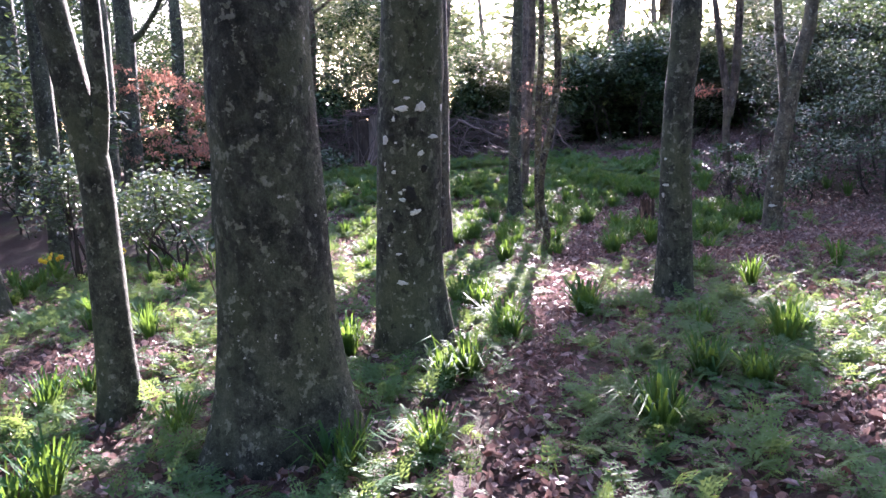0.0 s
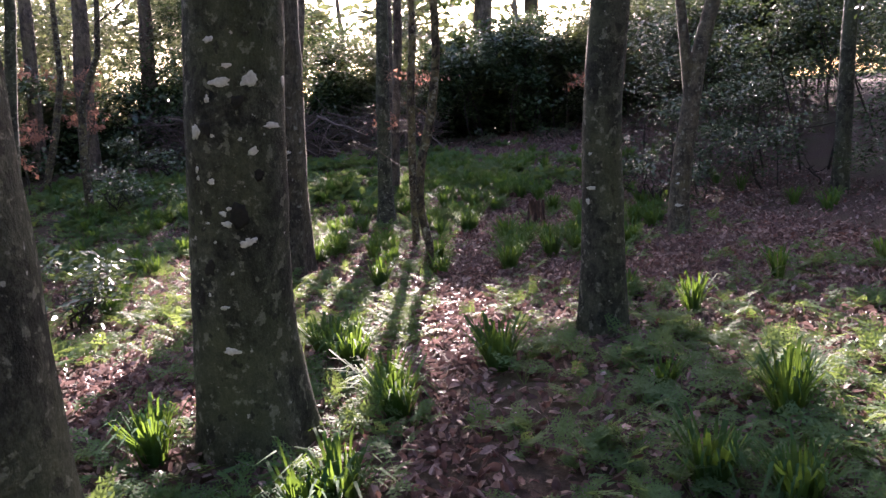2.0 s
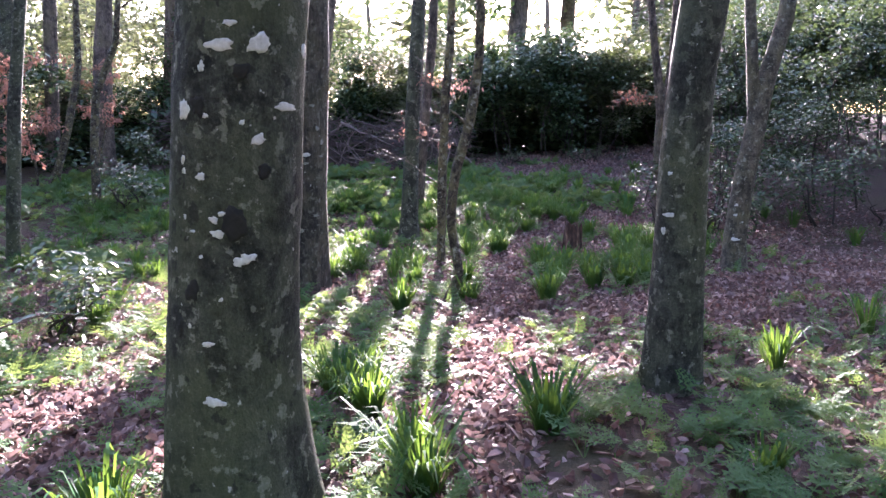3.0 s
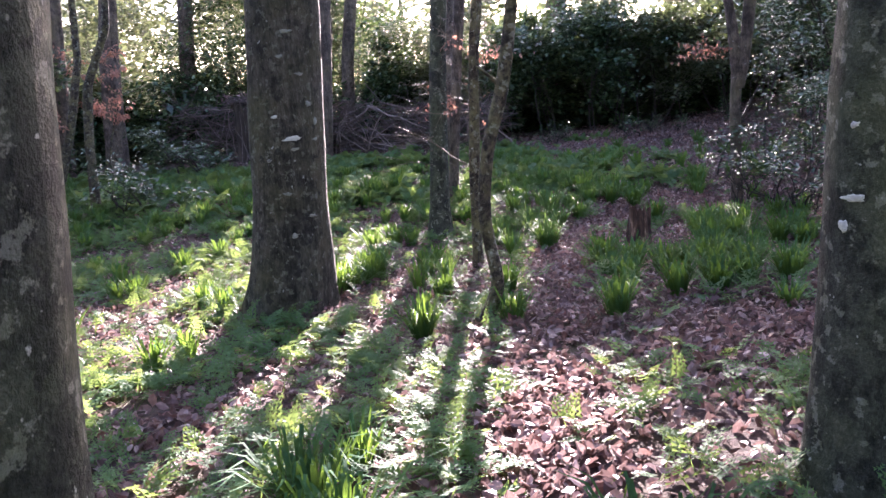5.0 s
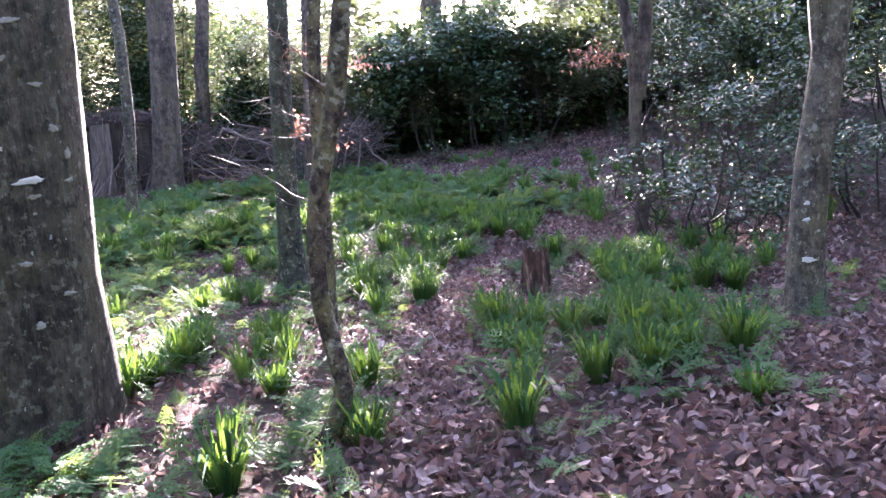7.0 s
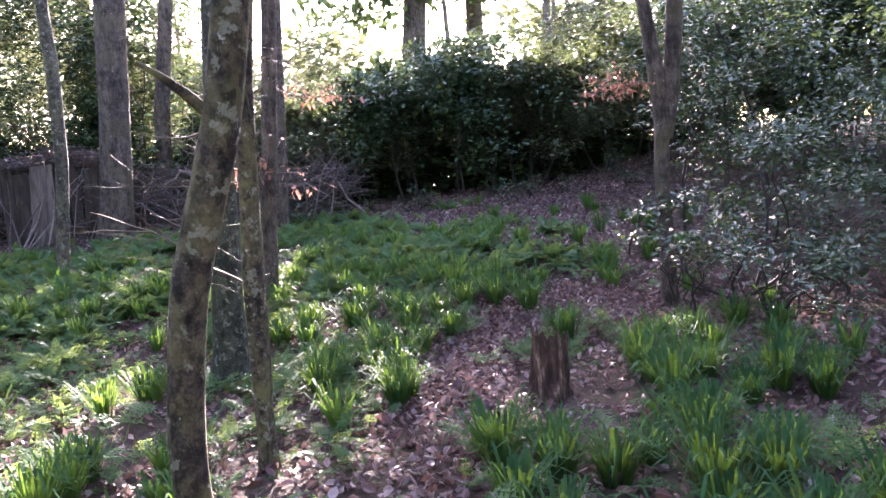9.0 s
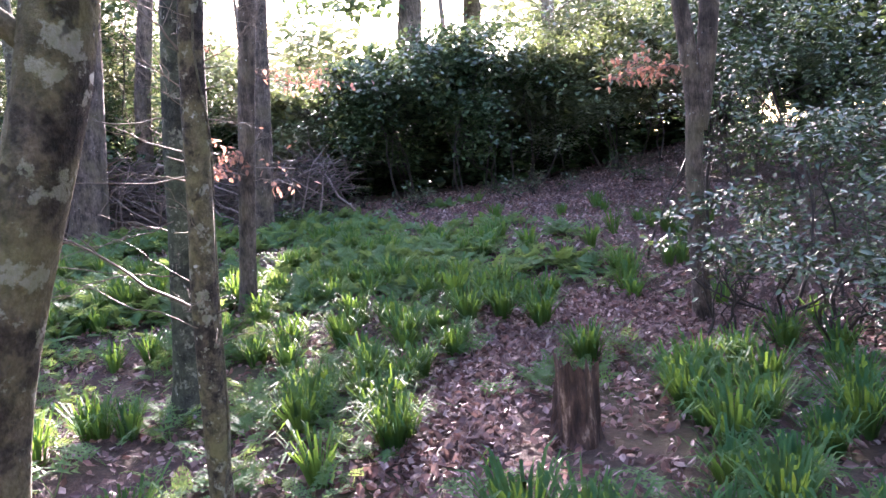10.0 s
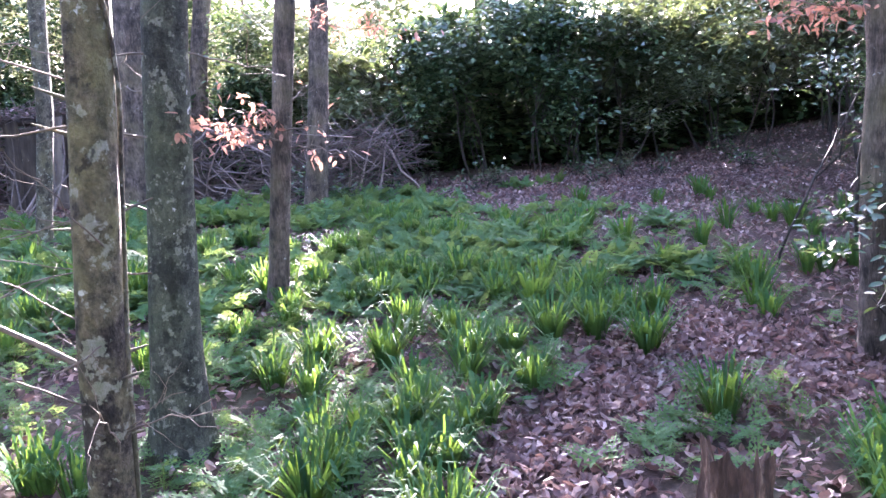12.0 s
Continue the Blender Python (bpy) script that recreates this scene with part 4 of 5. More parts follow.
# ---- tree stump ----
stump = thing("tree_stump", (2.56, 13.1, float(lie(2.56, 13.1))), "broken rotten tree stump with splintered top", "stump")
s = Soup()
n, lv = 28, 12
sr = np.random.default_rng(5)
tops = 0.36 + 0.12 * sr.random(n) ** 2 + 0.05 * np.cos(np.linspace(0, 6.28, n) + 2.2)
v = []
for l in range(lv):
    f = l / (lv - 1)
    for j in range(n):
        a = 2 * math.pi * j / n
        r = (0.105 + 0.05 * math.exp(-f * 5) * (1 + 0.5 * math.cos(4 * a))) * (1 + 0.22 * noise.noise(Vector((math.cos(a) * 3, math.sin(a) * 3, f * 2))) + 0.12 * noise.noise(Vector((math.cos(a) * 8, math.sin(a) * 8, f * 7))) + 0.07 * (j % 2) * (0.4 + f))
        v.append((r * math.cos(a) + 0.02 * f, r * math.sin(a), -0.06 + (tops[j] + 0.06) * f))
for l in range(4):
    k = 0.8 - 0.25 * l
    for j in range(n):
        a = 2 * math.pi * j / n
        v.append((0.095 * k * math.cos(a) + 0.02, 0.095 * k * math.sin(a), tops[j] * 0.72 + 0.05 * sr.random() - 0.01 * l))
v.append((0.02, 0, 0.27))
L = lv + 4
s.add(v, [(l * n + j, l * n + (j + 1) % n, (l + 1) * n + (j + 1) % n, (l + 1) * n + j) for l in range(L - 1) for j in range(n)],
      [((L - 1) * n + j, (L - 1) * n + (j + 1) % n, L * n) for j in range(n)])
part("stump_wood", s, ROTWOOD, stump, smooth=False)

def board_bay():
    """A compost bay of old upright boards between posts, with brush and leaves heaped on top."""
    rand = np.random.default_rng(44)
    gz = float(lie(-2.95, 24.15))
    bay = thing("compost_bay", (-2.95, 24.15, gz), "old weathered grey-brown board bay heaped with brush", "compost bay")
    x = -1.0
    k = 0
    while x < 1.05:
        wide = 0.40 if k == 2 else rand.uniform(0.20, 0.30)
        high = 1.42 + rand.normal(0, 0.09)
        pale = k == 2
        lean, bow = rand.normal(0, 0.03), rand.normal(0, 0.035)
        front = -0.06 if pale else 0.0
        n = 7
        v = []
        for i in range(n):
            z = -0.1 + (high + 0.1) * i / (n - 1)
            ragged = rand.normal(0, 0.014, 2)
            for dx, dy in ((0.0 + ragged[0], 0), (wide + ragged[1], 0), (wide + ragged[1], 0.035), (0.0 + ragged[0], 0.035)):
                v.append((x + dx + lean * z, front + dy + bow * math.sin(z * 2), z + (0.05 * rand.random() if i == n - 1 else 0)))
        q = [(i * 4 + j, i * 4 + (j + 1) % 4, i * 4 + 4 + (j + 1) % 4, i * 4 + 4 + j) for i in range(n - 1) for j in range(4)]
        s = Soup()
        s.add(v, q + [(n * 4 - 4, n * 4 - 3, n * 4 - 2, n * 4 - 1)])
        part("board", s, PALEBOARD if pale else BOARD, bay, "pale grey broad board" if pale else "", smooth=False)
        x += wide + rand.uniform(0.006, 0.02)
        k += 1
    for z in (0.35, 1.38):
        s = Soup()
        tube(s, [(-1.05, 0.09, z), (-0.4, 0.10, z + 0.02), (0.4, 0.09, z), (1.1, 0.10, z - 0.03)], [0.05, 0.055, 0.05, 0.045], 6)
        part("rail", s, BOARD, bay)
    s = Soup()
    for i in range(620):
        p = np.array([rand.uniform(-1.1, 1.15), rand.normal(0.25, 0.30), 0])
        p[2] = 1.38 + 0.30 * math.exp(-(p[0] / 0.9) ** 2) * rand.random() + 0.05 * rand.random()
        if p[1] < 0.0:
            p[2] += 0.06
        d = np.array([rand.normal(0, 1), rand.normal(0, 0.6), rand.normal(0, 0.22)])
        d *= rand.uniform(0.08, 0.28) / np.linalg.norm(d)
        tube(s, [p - d, p + rand.normal(0, 0.02, 3), p + d], rand.uniform(0.004, 0.010) * np.array([1, 0.9, 0.5]), 3)
    tagged(part("brush_load", s, BRUSH, bay, "dead twigs heaped on top"), kind="stuff")
    for i in range(14):
        x0, x1 = rand.uniform(-1.0, 0.9), rand.normal(0, 0.5)
        s = Soup()
        tube(s, [(x0, rand.uniform(-0.9, -0.3), 0.0), (x0 + x1 * 0.4, -0.2, rand.uniform(0.3, 0.6)), (x0 + x1 * 0.8, -0.08, rand.uniform(0.8, 1.0)), (x0 + x1, -0.1, rand.uniform(1.0, 1.6))], rand.choice([0.008, 0.014, 0.02]) * np.array([1, 0.9, 0.7, 0.4]), 5)
        part("leaning_stick", s, DEADWOOD if i % 2 else BRUSH, bay)
    m = 500
    s = Soup()
    scatter(s, FAR_V, None, FAR_T, np.stack([rand.uniform(-1.2, 1.1, m), rand.normal(0.3, 0.25, m), 1.45 + rand.uniform(0, 0.2, m)], -1),
            turns_from(rand.uniform(0, 6.28, m), rand.normal(0, 0.5, m), rand.normal(0, 0.5, m)), rand.uniform(0.06, 0.12, m))
    tagged(part("leaf_load", s, LITTER, bay, "dead leaves caught in the twigs"), kind="stuff")


board_bay()

# ---- plants of the woodland floor ----
PATH_X = [0.0, 0.1, 0.25, 0.49, 0.86, 1.2, 1.6, 2.1, 2.7, 3.7]
PATH_Y = [-2.0, 3.0, 5.5, 6.7, 8.7, 10.5, 12.4, 14.0, 15.0, 15.7]


def blob(x, y, cx, cy, rx, ry):
    return np.exp(-(((x - cx) / rx) ** 2 + ((y - cy) / ry) ** 2))


def bare(x, y):
    """Where only dead leaves lie: the trodden way, its wide margin, and the slope under the shrubs; 0 to 1."""
    px = np.interp(y, PATH_Y, PATH_X)
    half = np.interp(y, [0, 5, 7, 9, 12, 14, 16], [0.16, 0.17, 0.26, 0.34, 0.28, 0.30, 0.25])
    b = np.clip(1.6 - np.abs(x - px) / half, 0, 1) * (y < 16.0)
    for c in ((2.3, 9.0, 1.3, 1.1), (4.0, 10.0, 1.6, 1.2), (5.8, 10.8, 1.6, 1.4), (-1.9, 7.3, 0.7, 0.5), (-1.4, 6.6, 0.5, 0.5), (-3.4, 5.5, 0.8, 0.5), (1.9, 3.7, 0.7, 0.6),
              (3.5, 6.3, 0.5, 0.45), (4.0, 7.6, 1.0, 0.6), (3.3, 15.3, 1.0, 0.5), (3.0, 14.8, 0.8, 0.5), (3.9, 14.6, 0.5, 0.6), (-1.1, 8.5, 0.25, 0.4), (-3.2, 11.8, 0.8, 0.5), (4.2, 21.8, 1.6, 1.2), (5.8, 22.4, 1.9, 1.5), (3.5, 20.5, 0.9, 0.5), (5, 24.5, 3.5, 2.2), (5.5, 13.2, 1.3, 0.8)):
        b = np.maximum(b, 1.35 * blob(x, y, *c))
    return np.clip(b, 0, 1)


def stems_at(count, x0, x1, y0, y1, density, seed):
    rand = np.random.default_rng(seed)
    x, y = rand.uniform(x0, x1, count), rand.uniform(y0, y1, count)
    k = rand.random(count) < density(x, y)
    return x[k], y[k], rand


TRUNKS = [(-1.14, 3.95, 0.45), (-2.35, 4.6, 0.2), (-0.62, 5.88, 0.38), (-0.9, 11.28, 0.46), (0.66, 10.3, 0.08), (0.76, 12.5, 0.08), (0.48, 14.55, 0.2), (0.76, 16.85, 0.13), (1.63, 7.22, 0.24), (3.97, 11.4, 0.2), (2.56, 13.12, 0.60), (2.45, 12.55, 0.45)]


def clear_of_trunks(x, y):
    k = np.ones(len(x), bool)
    for a, b, r in TRUNKS:
        k &= (x - a) ** 2 + (y - b) ** 2 > r * r
    return k


# fallen beech leaves
def litter_shape(wide, cup, bend, skew):
    """One dead leaf, 1 long: a pointed oval, cupped along its rib and bent along its length."""
    v = [(-0.5, 0, bend * 0.25)]
    for u, k in ((-0.22, 0.9), (0.16, 1.0)):
        for side in (-1, 0, 1):
            v.append((u + skew * side, side * wide * k, cup * abs(side) * (1.0 + 0.5 * side * skew * 8) + bend * u * u))
    return v + [(0.5, skew, bend * 0.25)]


CURLS = [litter_shape(0.30, 0.06, 0.35, 0.03), litter_shape(0.20, 0.22, 0.6, -0.05), litter_shape(0.27, -0.12, -0.5, 0.06), litter_shape(0.24, 0.15, -0.7, -0.02), litter_shape(0.33, 0.20, 0.1, 0.08)]
CURL_Q = [(1, 2, 5, 4), (2, 3, 6, 5)]
CURL_T = [(0, 2, 1), (0, 3, 2), (4, 5, 7), (5, 6, 7)]
FLAT_V = [(-0.5, 0, 0.03), (0, 0.3, 0.08), (0.5, 0, -0.03), (0, -0.3, 0.06), (0, 0, 0)]
FLAT_T = [(0, 4, 1), (1, 4, 2), (2, 4, 3), (3, 4, 0)]


def strew(name, count, x0, x1, y0, y1, density, seed, fine):
    x, y, rand = stems_at(count, x0, x1, y0, y1, density, seed)
    n = len(x)
    f = Soup()
    pos = np.stack([x, y, lie(x, y) + rand.uniform(0.004, 0.05, n)], -1)
    turn = turns_from(rand.uniform(0, 6.28, n), rand.normal(0, 0.6, n), rand.normal(0, 0.6, n) + 3.14 * (rand.random(n) < 0.4))
    size = rand.uniform(0.04, 0.085, n)
    if fine:
        for j, shape in enumerate(CURLS):
            scatter(f, shape, CURL_Q, CURL_T, pos[j::5], turn[j::5], size[j::5])
    else:
        scatter(f, FLAT_V, None, FLAT_T, pos, turn, size)
    tagged(part(name, f, LITTER, smooth=False), "curled brown and pinkish fallen beech leaves on soil", "leaf litter", kind="stuff")


strew("leaf_litter", 82000, -4.2, 5.6, 1.0, 13, lambda x, y: np.clip(0.33 + 0.67 * bare(x, y), 0, 1), 71, True)
strew("leaf_litter", 62000, -5.5, 8.0, 13, 25, lambda x, y: np.clip(0.50 + 0.5 * bare(x, y), 0, 1), 72, False)
strew("leaf_litter", 20000, 0.5, 5.5, 13, 17, lambda x, y: np.clip(0.15 + 0.85 * bare(x, y), 0, 1), 76, True)
strew("leaf_litter", 9000, 5.0, 11.0, 19, 27.5, lambda x, y: 0.6 + 0 * x, 77, False)
strew("leaf_litter", 14000, -9.5, -4.2, -3, 13, lambda x, y: 0.5 + 0 * x, 73, False)
strew("leaf_litter", 16000, 5.6, 10.5, -3, 13, lambda x, y: 0.5 + 0 * x, 74, False)
strew("leaf_litter", 12000, -5.5, 6.5, -3, 1.0, lambda x, y: 0.5 + 0 * x, 75, False)


def frond_template(seed, pairs=6, steps=((0.0, 0.5), (0.45, 0.45))):
    """One feathery leaf of cow parsley, 1 long: an arched stalk with lobed leaflets."""
    rand = np.random.default_rng(seed)
    s = Soup()
    u = np.linspace(0, 1, 5)
    arch = np.stack([u * 0.85, np.zeros(5), 0.75 * u - 0.55 * u ** 2.2], -1)
    st = arch[[0, 2, 4]]
    s.add(np.concatenate([st + np.array([0, 0.008, 0]), st - np.array([0, 0.008, 0])]), [(0, 3, 4, 1), (1, 4, 5, 2)])
    for i in range(pairs):
        k = 0.35 + 0.62 * i / (pairs - 1)
        c = np.array([np.interp(k, u, arch[:, j]) for j in range(3)])
        ln = 0.36 * (1.12 - k)
        for side in ((-1, 1) if i < pairs - 1 else (0,)):
            a = side * 1.1
            ax = np.array([math.cos(a), math.sin(a), -0.1 + rand.normal(0, 0.12)])
            ay = np.array([-math.sin(a), math.cos(a), rand.normal(0, 0.15)])
            for t0, sz in steps:
                b = c + ax * ln * t0
                for sd in (-1, 1):
                    d = ax * 0.75 + sd * ay * 0.65
                    o = np.cross(ax, ay) * 0.06
                    s.add([b - ax * ln * 0.26 * sz, b + ax * ln * 0.56 * sz, b + d * ln * sz * 1.2 + o * ln], None, [(0, 1, 2)])
    return np.concatenate(s.v), np.concatenate(s.q), np.concatenate(s.t)


FRONDS_BACK = [frond_template(505 + i, 5, ((0.15, 0.95),)) for i in range(4)]
FRONDS_NEAR = [frond_template(510 + i, 6, ((0.04, 0.46), (0.48, 0.42))) for i in range(4)]


def parsley_cover(x, y):
    d = np.interp(y, [8, 9.5], [0.62, 0.30]) + 0.9 * (patches(x, y, 0.9, 4) - 0.42)
    for c, a in (((1.6, 5.2, 0.9, 1.6), 1.0), ((2.6, 6.0, 0.7, 1.2), 0.7), ((2.75, 5.2, 0.6, 0.6), 1.4), ((2.9, 6.9, 0.55, 0.5), 1.4), ((2.6, 6.1, 0.6, 0.8), 1.5), ((3.1, 7.2, 0.4, 0.35), 1.5), ((2.1, 5.2, 0.4, 0.5), 1.3), ((2.35, 6.3, 0.35, 0.4), 1.0), ((-0.3, 9.3, 0.9, 2.2), 0.8), ((-1.2, 11.0, 0.8, 0.9), 0.8), ((-2.8, 8.5, 1.3, 1.2), 0.95), ((-1.6, 9.0, 0.9, 0.9), 0.95), ((-0.6, 8.0, 0.5, 0.9), 0.9), ((-4.0, 6.8, 1.5, 0.8), 0.6),
                 ((0.4, 14.2, 1.2, 1.2), 0.8), ((-2.5, 14.0, 2.5, 2.2), 0.95), ((0.5, 17.5, 4.0, 2.4), 0.85), ((-3.5, 18.0, 2.5, 2.0), 0.8), ((-1.8, 20.8, 3.6, 1.5), 0.95), ((2.8, 18.0, 1.6, 1.3), 0.95), ((-5.0, 16.0, 2.0, 3.0), 0.8), ((3.2, 8.1, 0.5, 0.4), 0.5), ((-0.25, 4.9, 0.5, 0.8), 0.9), ((0.5, 3.4, 0.9, 0.8), 0.8), ((-2.0, 3.6, 1.0, 0.5), 0.6)):
        d = np.maximum(d, a * blob(x, y, *c) * (0.55 + 0.6 * patches(x, y, 0.5, 6)))
    mound = np.clip((patches(x, y, 0.42, 8) - 0.28) * 4.0, 0.16, 1.25)
    mound = np.where(y > 13.2, np.clip((patches(x, y, 0.5, 8) - 0.36) * 5.0, 0.12, 1.5), mound)
    side = 0.9 * blob(x, y, 1.95, 8.1, 0.3, 0.5) * (0.5 + patches(x, y, 0.4, 6))
    d = d * (1 - 0.6 * blob(x, y, 2.8, 12.1, 1.0, 1.5))
    return np.clip(np.clip(d * 1.25 * mound, 0, 1) * (1 - 0.95 * bare(x, y)) + side, 0, 1) * np.interp(x, [-8, -6, 4.4, 5.2], [0.4, 1, 1, 0.15])


def grow_parsley(count, x0, x1, y0, y1, seed, fronds, size, name, label, FRONDS):
    x, y, rand = stems_at(count, x0, x1, y0, y1, parsley_cover, seed)
    k = clear_of_trunks(x, y)
    x, y = x[k], y[k]
    f = Soup()
    which = rand.integers(0, len(FRONDS), len(x) * fronds)
    px, py = np.repeat(x, fronds), np.repeat(y, fronds)
    m = len(px)
    yaw, pit, rol, sc = rand.uniform(0, 6.28, m), rand.normal(0.20, 0.28, m), rand.normal(0, 0.25, m), rand.uniform(size[0], size[1], m) * np.repeat(rand.uniform(0.7, 1.2, len(x)), fronds)
    pos = np.stack([px, py, lie(px, py) - 0.005], -1)
    for w_ in range(len(FRONDS)):
        i = which == w_
        v_, q_, t_ = FRONDS[w_]
        scatter(f, v_, q_, t_, pos[i], turns_from(yaw[i], pit[i], rol[i]), sc[i])
    tagged(part(name, f, PARSLEY, smooth=False), label, "undergrowth", kind="stuff")


grow_parsley(7000, -5, 4.8, 1.2, 9, 81, 3, (0.16, 0.31), "cow_parsley", "feathery green cow parsley leaves covering the ground", FRONDS_NEAR)
grow_parsley(8000, -6.0, 4.8, 9, 16.5, 82, 3, (0.17, 0.34), "cow_parsley", "feathery green cow parsley leaves in the clearing", FRONDS_NEAR)
grow_parsley(7200, -8.0, 4.8, 16.5, 23.0, 83, 4, (0.20, 0.38), "cow_parsley", "feathery green cow parsley leaves at the back of the clearing", FRONDS_BACK)


def blade_tuft(soup, x, y, count, height, rand, spread=0.05, width=0.011):
    """Strap leaves that rise from one place and bend outwards."""
    m = count
    yaw = rand.uniform(0, 6.28, m)
    h = height * rand.uniform(0.55, 1.1, m)
    out = h * np.abs(rand.normal(0.5, 0.3, m))
    r0 = spread * np.sqrt(rand.random(m))
    wd = width * rand.uniform(0.7, 1.3, m)
    c, s_ = np.cos(yaw), np.sin(yaw)
    bx, by = x + c * r0, y + s_ * r0
    bz = lie(bx, by) - 0.01
    v = np.zeros((m, 7, 3))
    for i, (k, kw, kz) in enumerate(((0, 0.7, 0), (0.28, 1.0, 0.55), (0.66, 0.8, 0.92))):
        for j, sd in ((0, -1), (1, 1)):
            v[:, i * 2 + j, 0] = bx + c * out * k - s_ * sd * wd * kw
            v[:, i * 2 + j, 1] = by + s_ * out * k + c * sd * wd * kw
            v[:, i * 2 + j, 2] = bz + h * kz
    v[:, 6] = np.stack([bx + c * out * 1.1, by + s_ * out * 1.1, bz + h * rand.uniform(0.6, 1.02, m)], -1)
    off = (np.arange(m) * 7)[:, None, None]
    soup.add(v.reshape(-1, 3), (np.array([(0, 1, 3, 2), (2, 3, 5, 4)])[None] + off).reshape(-1, 4), (np.array([(4, 5, 6)])[None] + off).reshape(-1, 3))


def blade_cover(x, y):
    d = 0.05 + 0.4 * (patches(x, y, 0.8, 5) - 0.45)
    for c, a in (((1.5, 5.0, 0.8, 1.0), 0.4), ((0.8, 18.0, 5.0, 2.6), 0.30), ((2.6, 16.8, 2.0, 1.4), 0.6),
                 ((-0.2, 12.3, 0.5, 0.8), 0.8), ((1.9, 14.2, 0.6, 1.0), 0.7), ((-3.5, 17.5, 3.0, 2.5), 0.3), ((4.2, 13.2, 0.8, 0.6), 0.7), ((6.5, 20.5, 2, 1), 0.2)):
        d = np.maximum(d, a * blob(x, y, *c) * (0.5 + 0.7 * patches(x, y, 0.45, 7)))
    clumps = np.clip((patches(x, y, 0.34, 9) - 0.50) * 5, 0, 1.2) * np.interp(y, [8.5, 10], [0.4, 0.75])
    return np.clip(d * clumps, 0, 1) * (1 - 0.97 * bare(x, y))


x, y, rand = stems_at(13000, -7.5, 6.5, 2, 21.5, blade_cover, 91)
k = clear_of_trunks(x, y)
f = Soup()
for a, b in zip(x[k], y[k]):
    blade_tuft(f, a, b, int(rand.integers(40, 66)), rand.uniform(0.20, 0.34), rand, 0.055, 0.0070)
tagged(part("bluebell_leaves", f, BLADE), "arching green strap leaves of bluebells in spring", "undergrowth", kind="stuff")

TUFTS = [(0.36, 11.26), (-0.47, 11.94), (-0.3, 12.2), (0.9, 11.16), (0.82, 10.24), (1.22, 14.06), (1.6, 13.35), (0.17, 9.95), (1.12, 13.8), (1.7, 14.08), (1.67, 13.49), (2.93, 15.68),
         (1.97, 15.94), (2.3, 13.5), (3.13, 14.32), (0.85, 15.33), (3.49, 16.08), (2.62, 15.67), (2.31, 15.51), (3.91, 13.7), (2.9, 13.3), (-0.26, 7.37), (-0.13, 7.02),
         (0.05, 6.33), (2.14, 5.61), (0.76, 6.58), (-3.4, 9.9), (-1.12, 5.75), (1.96, 5.38), (-0.25, 12.89), (1.26, 4.72), (-0.34, 4.87), (-2.28, 3.66), (-0.36, 3.79), (-0.2, 5.0),
         (0.79, 3.84), (0.1, 6.0), (2.43, 10.51), (2.17, 12.03), (3.94, 12.24), (2.9, 11.16), (1.54, 10.06)]
br = np.random.default_rng(64)
for cx, cy, rx, ry, n in ((2.5, 11.5, 0.75, 1.25, 70), (3.3, 12.8, 1.05, 0.85, 60), (2.3, 15.8, 1.3, 0.9, 16), (1.6, 14.6, 0.4, 0.9, 8), (1.5, 5.0, 0.5, 0.8, 4), (0.6, 17.2, 2.5, 0.8, 14)):
    for k in range(n):
        a, q = br.uniform(0, 6.28), math.sqrt(br.random())
        spot = (cx + rx * q * math.cos(a), cy + ry * q * math.sin(a))
        if min(math.dist(spot, o) for o in TUFTS) > 0.25:
            TUFTS.append(spot)
TUFTS = [(a, b) for a, b in TUFTS if clear_of_trunks(np.array([a]), np.array([b]))[0]]
for i, (a, b) in enumerate(TUFTS):
    rand = np.random.default_rng(600 + i)
    f = Soup()
    blade_tuft(f, 0, 0, int(rand.integers(85, 130)), rand.uniform(0.22, 0.36), rand, 0.065, 0.0072)
    f.v = [q + np.array([0, 0, -float(lie(0, 0))]) for q in f.v]
    root = thing("leaf_tuft", (a, b, float(lie(a, b))), "bright green tuft of bulb leaves among dead leaves", "plant", "bulb leaf tufts")
    part("leaves", f, BLADE, root)
    for j in range(8):
        f = Soup()
        blade_tuft(f, 0, 0, 1, rand.uniform(0.26, 0.36), rand, 0.07, 0.0078)
        f.v = [q + np.array([0, 0, -float(lie(0, 0))]) for q in f.v]
        part("leaf", f, BLADE, root)


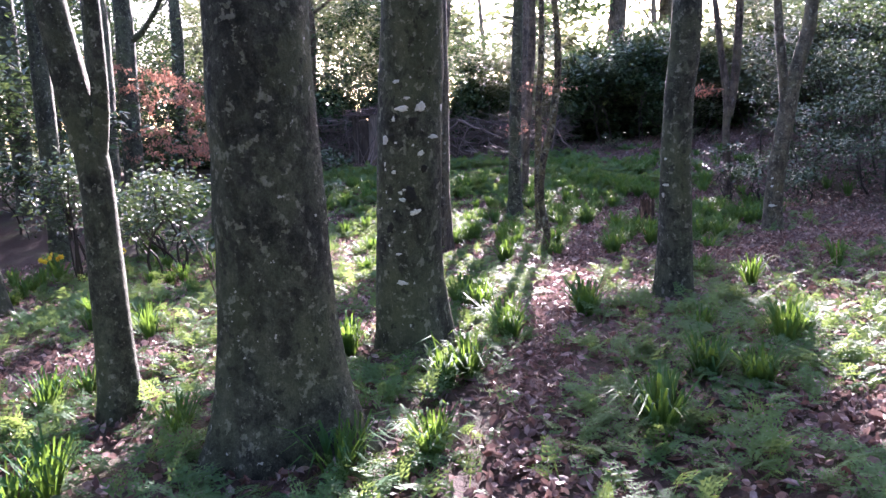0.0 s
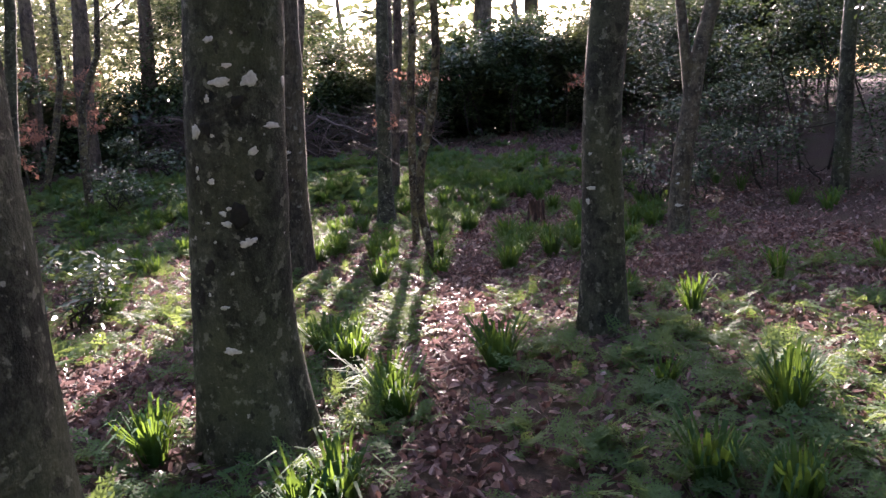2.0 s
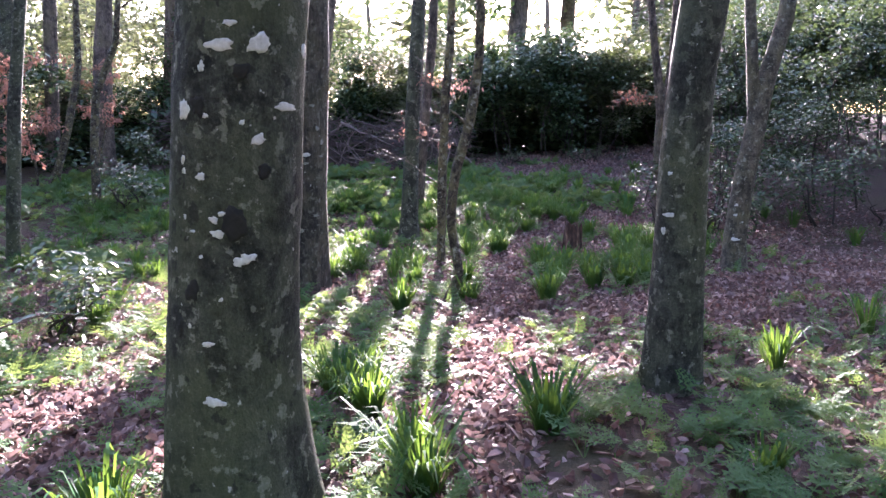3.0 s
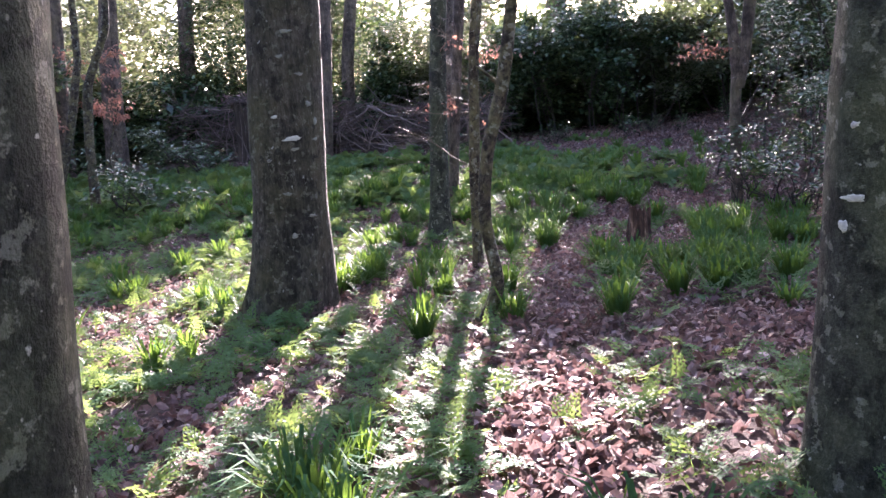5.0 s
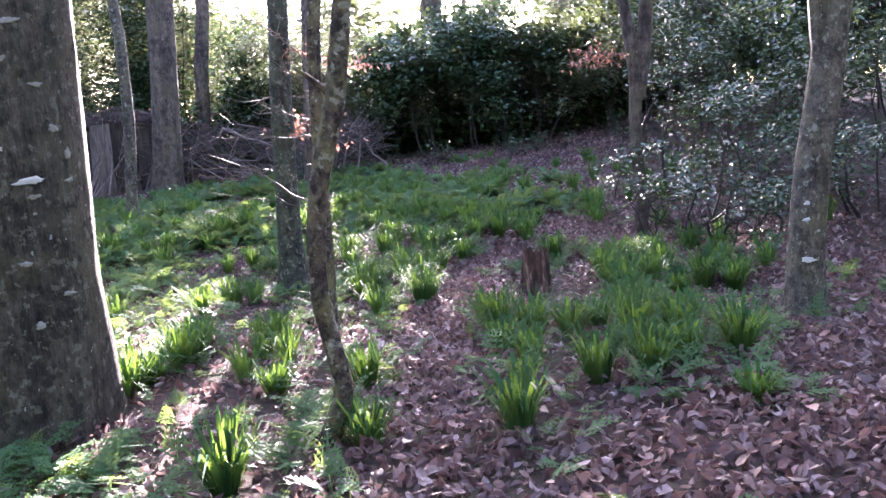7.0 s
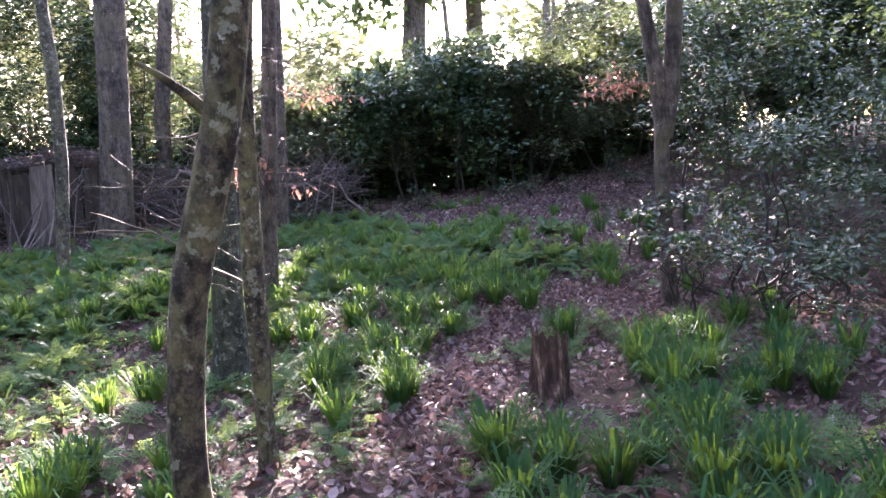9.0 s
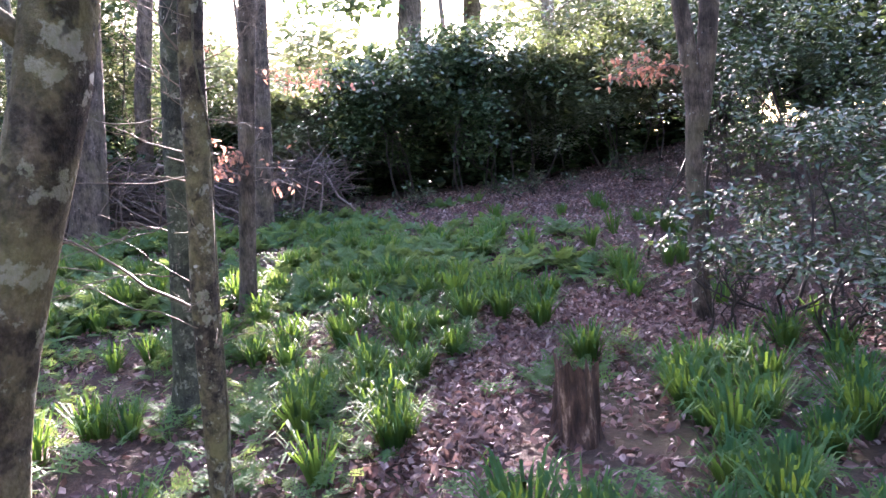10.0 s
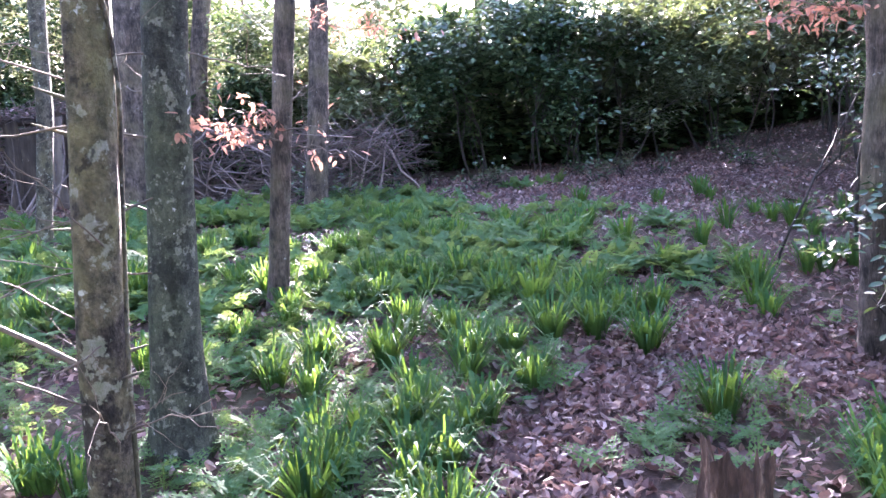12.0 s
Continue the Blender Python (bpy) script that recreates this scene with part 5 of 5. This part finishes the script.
def daffodil(x, y, seed, flowers):
    rand = np.random.default_rng(seed)
    root = thing("daffodil_clump", (x, y, float(lie(x, y))), "clump of yellow daffodils in flower", "flowers", "daffodils")
    f = Soup()
    blade_tuft(f, 0, 0, 45, 0.34, rand, 0.12, 0.010)
    f.v = [q + np.array([0, 0, -float(lie(0, 0))]) for q in f.v]
    part("leaves", f, BLADE, root)
    for k in range(flowers):
        a, r = rand.uniform(0, 6.28), rand.uniform(0.03, 0.2)
        top = np.array([math.cos(a) * r, math.sin(a) * r, rand.uniform(0.33, 0.42)])
        s = Soup()
        tube(s, [top * np.array([0.4, 0.4, 0]), top * 0.6, top], [0.004, 0.004, 0.003], 5)
        st = part("stalk", s, BLADE, root)
        p = Soup()
        yaw = rand.uniform(0, 6.28)
        face = turns_from(np.array([yaw]), np.array([0.2]), np.array([0.0]))[0]
        for j in range(6):
            th = j * math.pi / 3
            d, e = face @ np.array([0.15, math.cos(th), math.sin(th)]), face @ np.array([0, -math.sin(th), math.cos(th)])
            p.add([top, top + d * 0.022 + e * 0.014, top + d * 0.045, top + d * 0.022 - e * 0.014], [(0, 1, 2, 3)])
        ax = face @ np.array([1.0, 0, 0])
        tube(p, [top, top + ax * 0.015, top + ax * 0.03], [0.010, 0.012, 0.018], 8)
        part("flower", p, PETAL, st, "yellow trumpet flower")


daffodil(-6.2, 10.9, 1, 7)
daffodil(-5.35, 11.0, 2, 5)

# ---- fallen sticks ----
for i, (x0, y0, a, ln) in enumerate([(1.75, 13.0, 1.2, 0.5), (-1.6, 7.0, 0.5, 0.5), (0.45, 7.9, 2.0, 0.3), (-2.6, 5.6, 2.4, 0.9), (-2.9, 6.4, 0.3, 0.7), (2.5, 8.6, 1.9, 0.35)]):
    rand = np.random.default_rng(700 + i)
    root = thing("fallen_stick", (x0, y0, float(lie(x0, y0)) + 0.03), "thin bare fallen stick lying on dead leaves", "stick", "fallen sticks")
    s = Soup()
    pts = np.array([(math.cos(a) * ln * u + rand.normal(0, 0.012), math.sin(a) * ln * u + rand.normal(0, 0.012), 0.01 * math.sin(u * 5)) for u in np.linspace(-0.5, 0.5, 8)])
    pts[:, 2] += lie(pts[:, 0] + x0, pts[:, 1] + y0) - float(lie(x0, y0))
    tube(s, pts, np.linspace(0.009, 0.004, 8), 6)
    part("stick_wood", s, TWIG, root)

hoop = thing("fallen_stick", (4.32, 14.15, float(lie(4.32, 14.15)) + 0.02), "pale curved stick lying under the holly", "stick", "fallen sticks")
s = Soup()
tube(s, [(0.17 * math.cos(a), 0.05 * math.sin(a * 2), 0.09 + 0.09 * math.sin(a)) for a in np.linspace(3.0, 6.4, 12)], np.linspace(0.007, 0.004, 12), 6)
part("stick_wood", s, PALE, hoop)

# ---- a low holly shoot that reaches towards the way ----
shoot = thing("holly_sapling", (-2.35, 6.75, float(lie(-2.35, 6.75))), "thin holly shoot with a few dark leaves", "sapling")
sh = np.random.default_rng(88)
sb = np.array(shoot.location)
for e, n in (((-1.42, 6.5, 0.52), 14), ((-2.0, 6.9, 0.95), 16), ((-2.7, 6.6, 1.0), 16), ((-2.2, 6.3, 0.75), 14), ((-2.6, 7.0, 0.6), 12)):
    s = Soup()
    e = np.array(e) - sb
    pts = np.array([e * u + np.array([0, 0, 0.22 * math.sin(u * 3.1)]) + sh.normal(0, 0.012, 3) for u in np.linspace(0, 1, 8)])
    pts[0, 2] = -0.03
    tube(s, pts, np.linspace(0.009, 0.003, 8), 5)
    tw = part("twig", s, TWIG, shoot)
    f = Soup()
    k = sh.integers(4, 8, n)
    scatter(f, LEAF_V, LEAF_Q, LEAF_T, pts[k] + sh.normal(0, 0.035, (n, 3)), turns_from(sh.uniform(0, 6.28, n), sh.normal(-0.1, 0.4, n), sh.normal(0, 0.5, n)), sh.uniform(0.05, 0.085, n))
    part("leaves", f, HOLLY, tw, "dark glossy holly leaves")

# ---- the far wood beyond the field ----
fr = np.random.default_rng(77)
for k in range(26):
    x, y = fr.uniform(-38, 34), fr.uniform(38, 62)
    h = fr.uniform(12, 17)
    tree("oak_tree", "distant bare trunk beyond the field", y, [(x, float(lie(x, y)), 0.28), (x + fr.normal(0, 0.2), 4.0, 0.22)], h, REDBARK, 800 + k, 0.2, 8, 4, 4.0, 0.0)
for k in range(14):
    x = -45 + 7 * k + fr.normal(0, 1)
    shrub("distant_shrub", "distant scrub along the far side of the field", x, 64 + fr.normal(0, 2), 4.5, 2.0, 0.0, 8.6 if -2 < x < 14 else 11.0, 2000, 850 + k, LAUREL, 1.0, 2, group="far scrub")
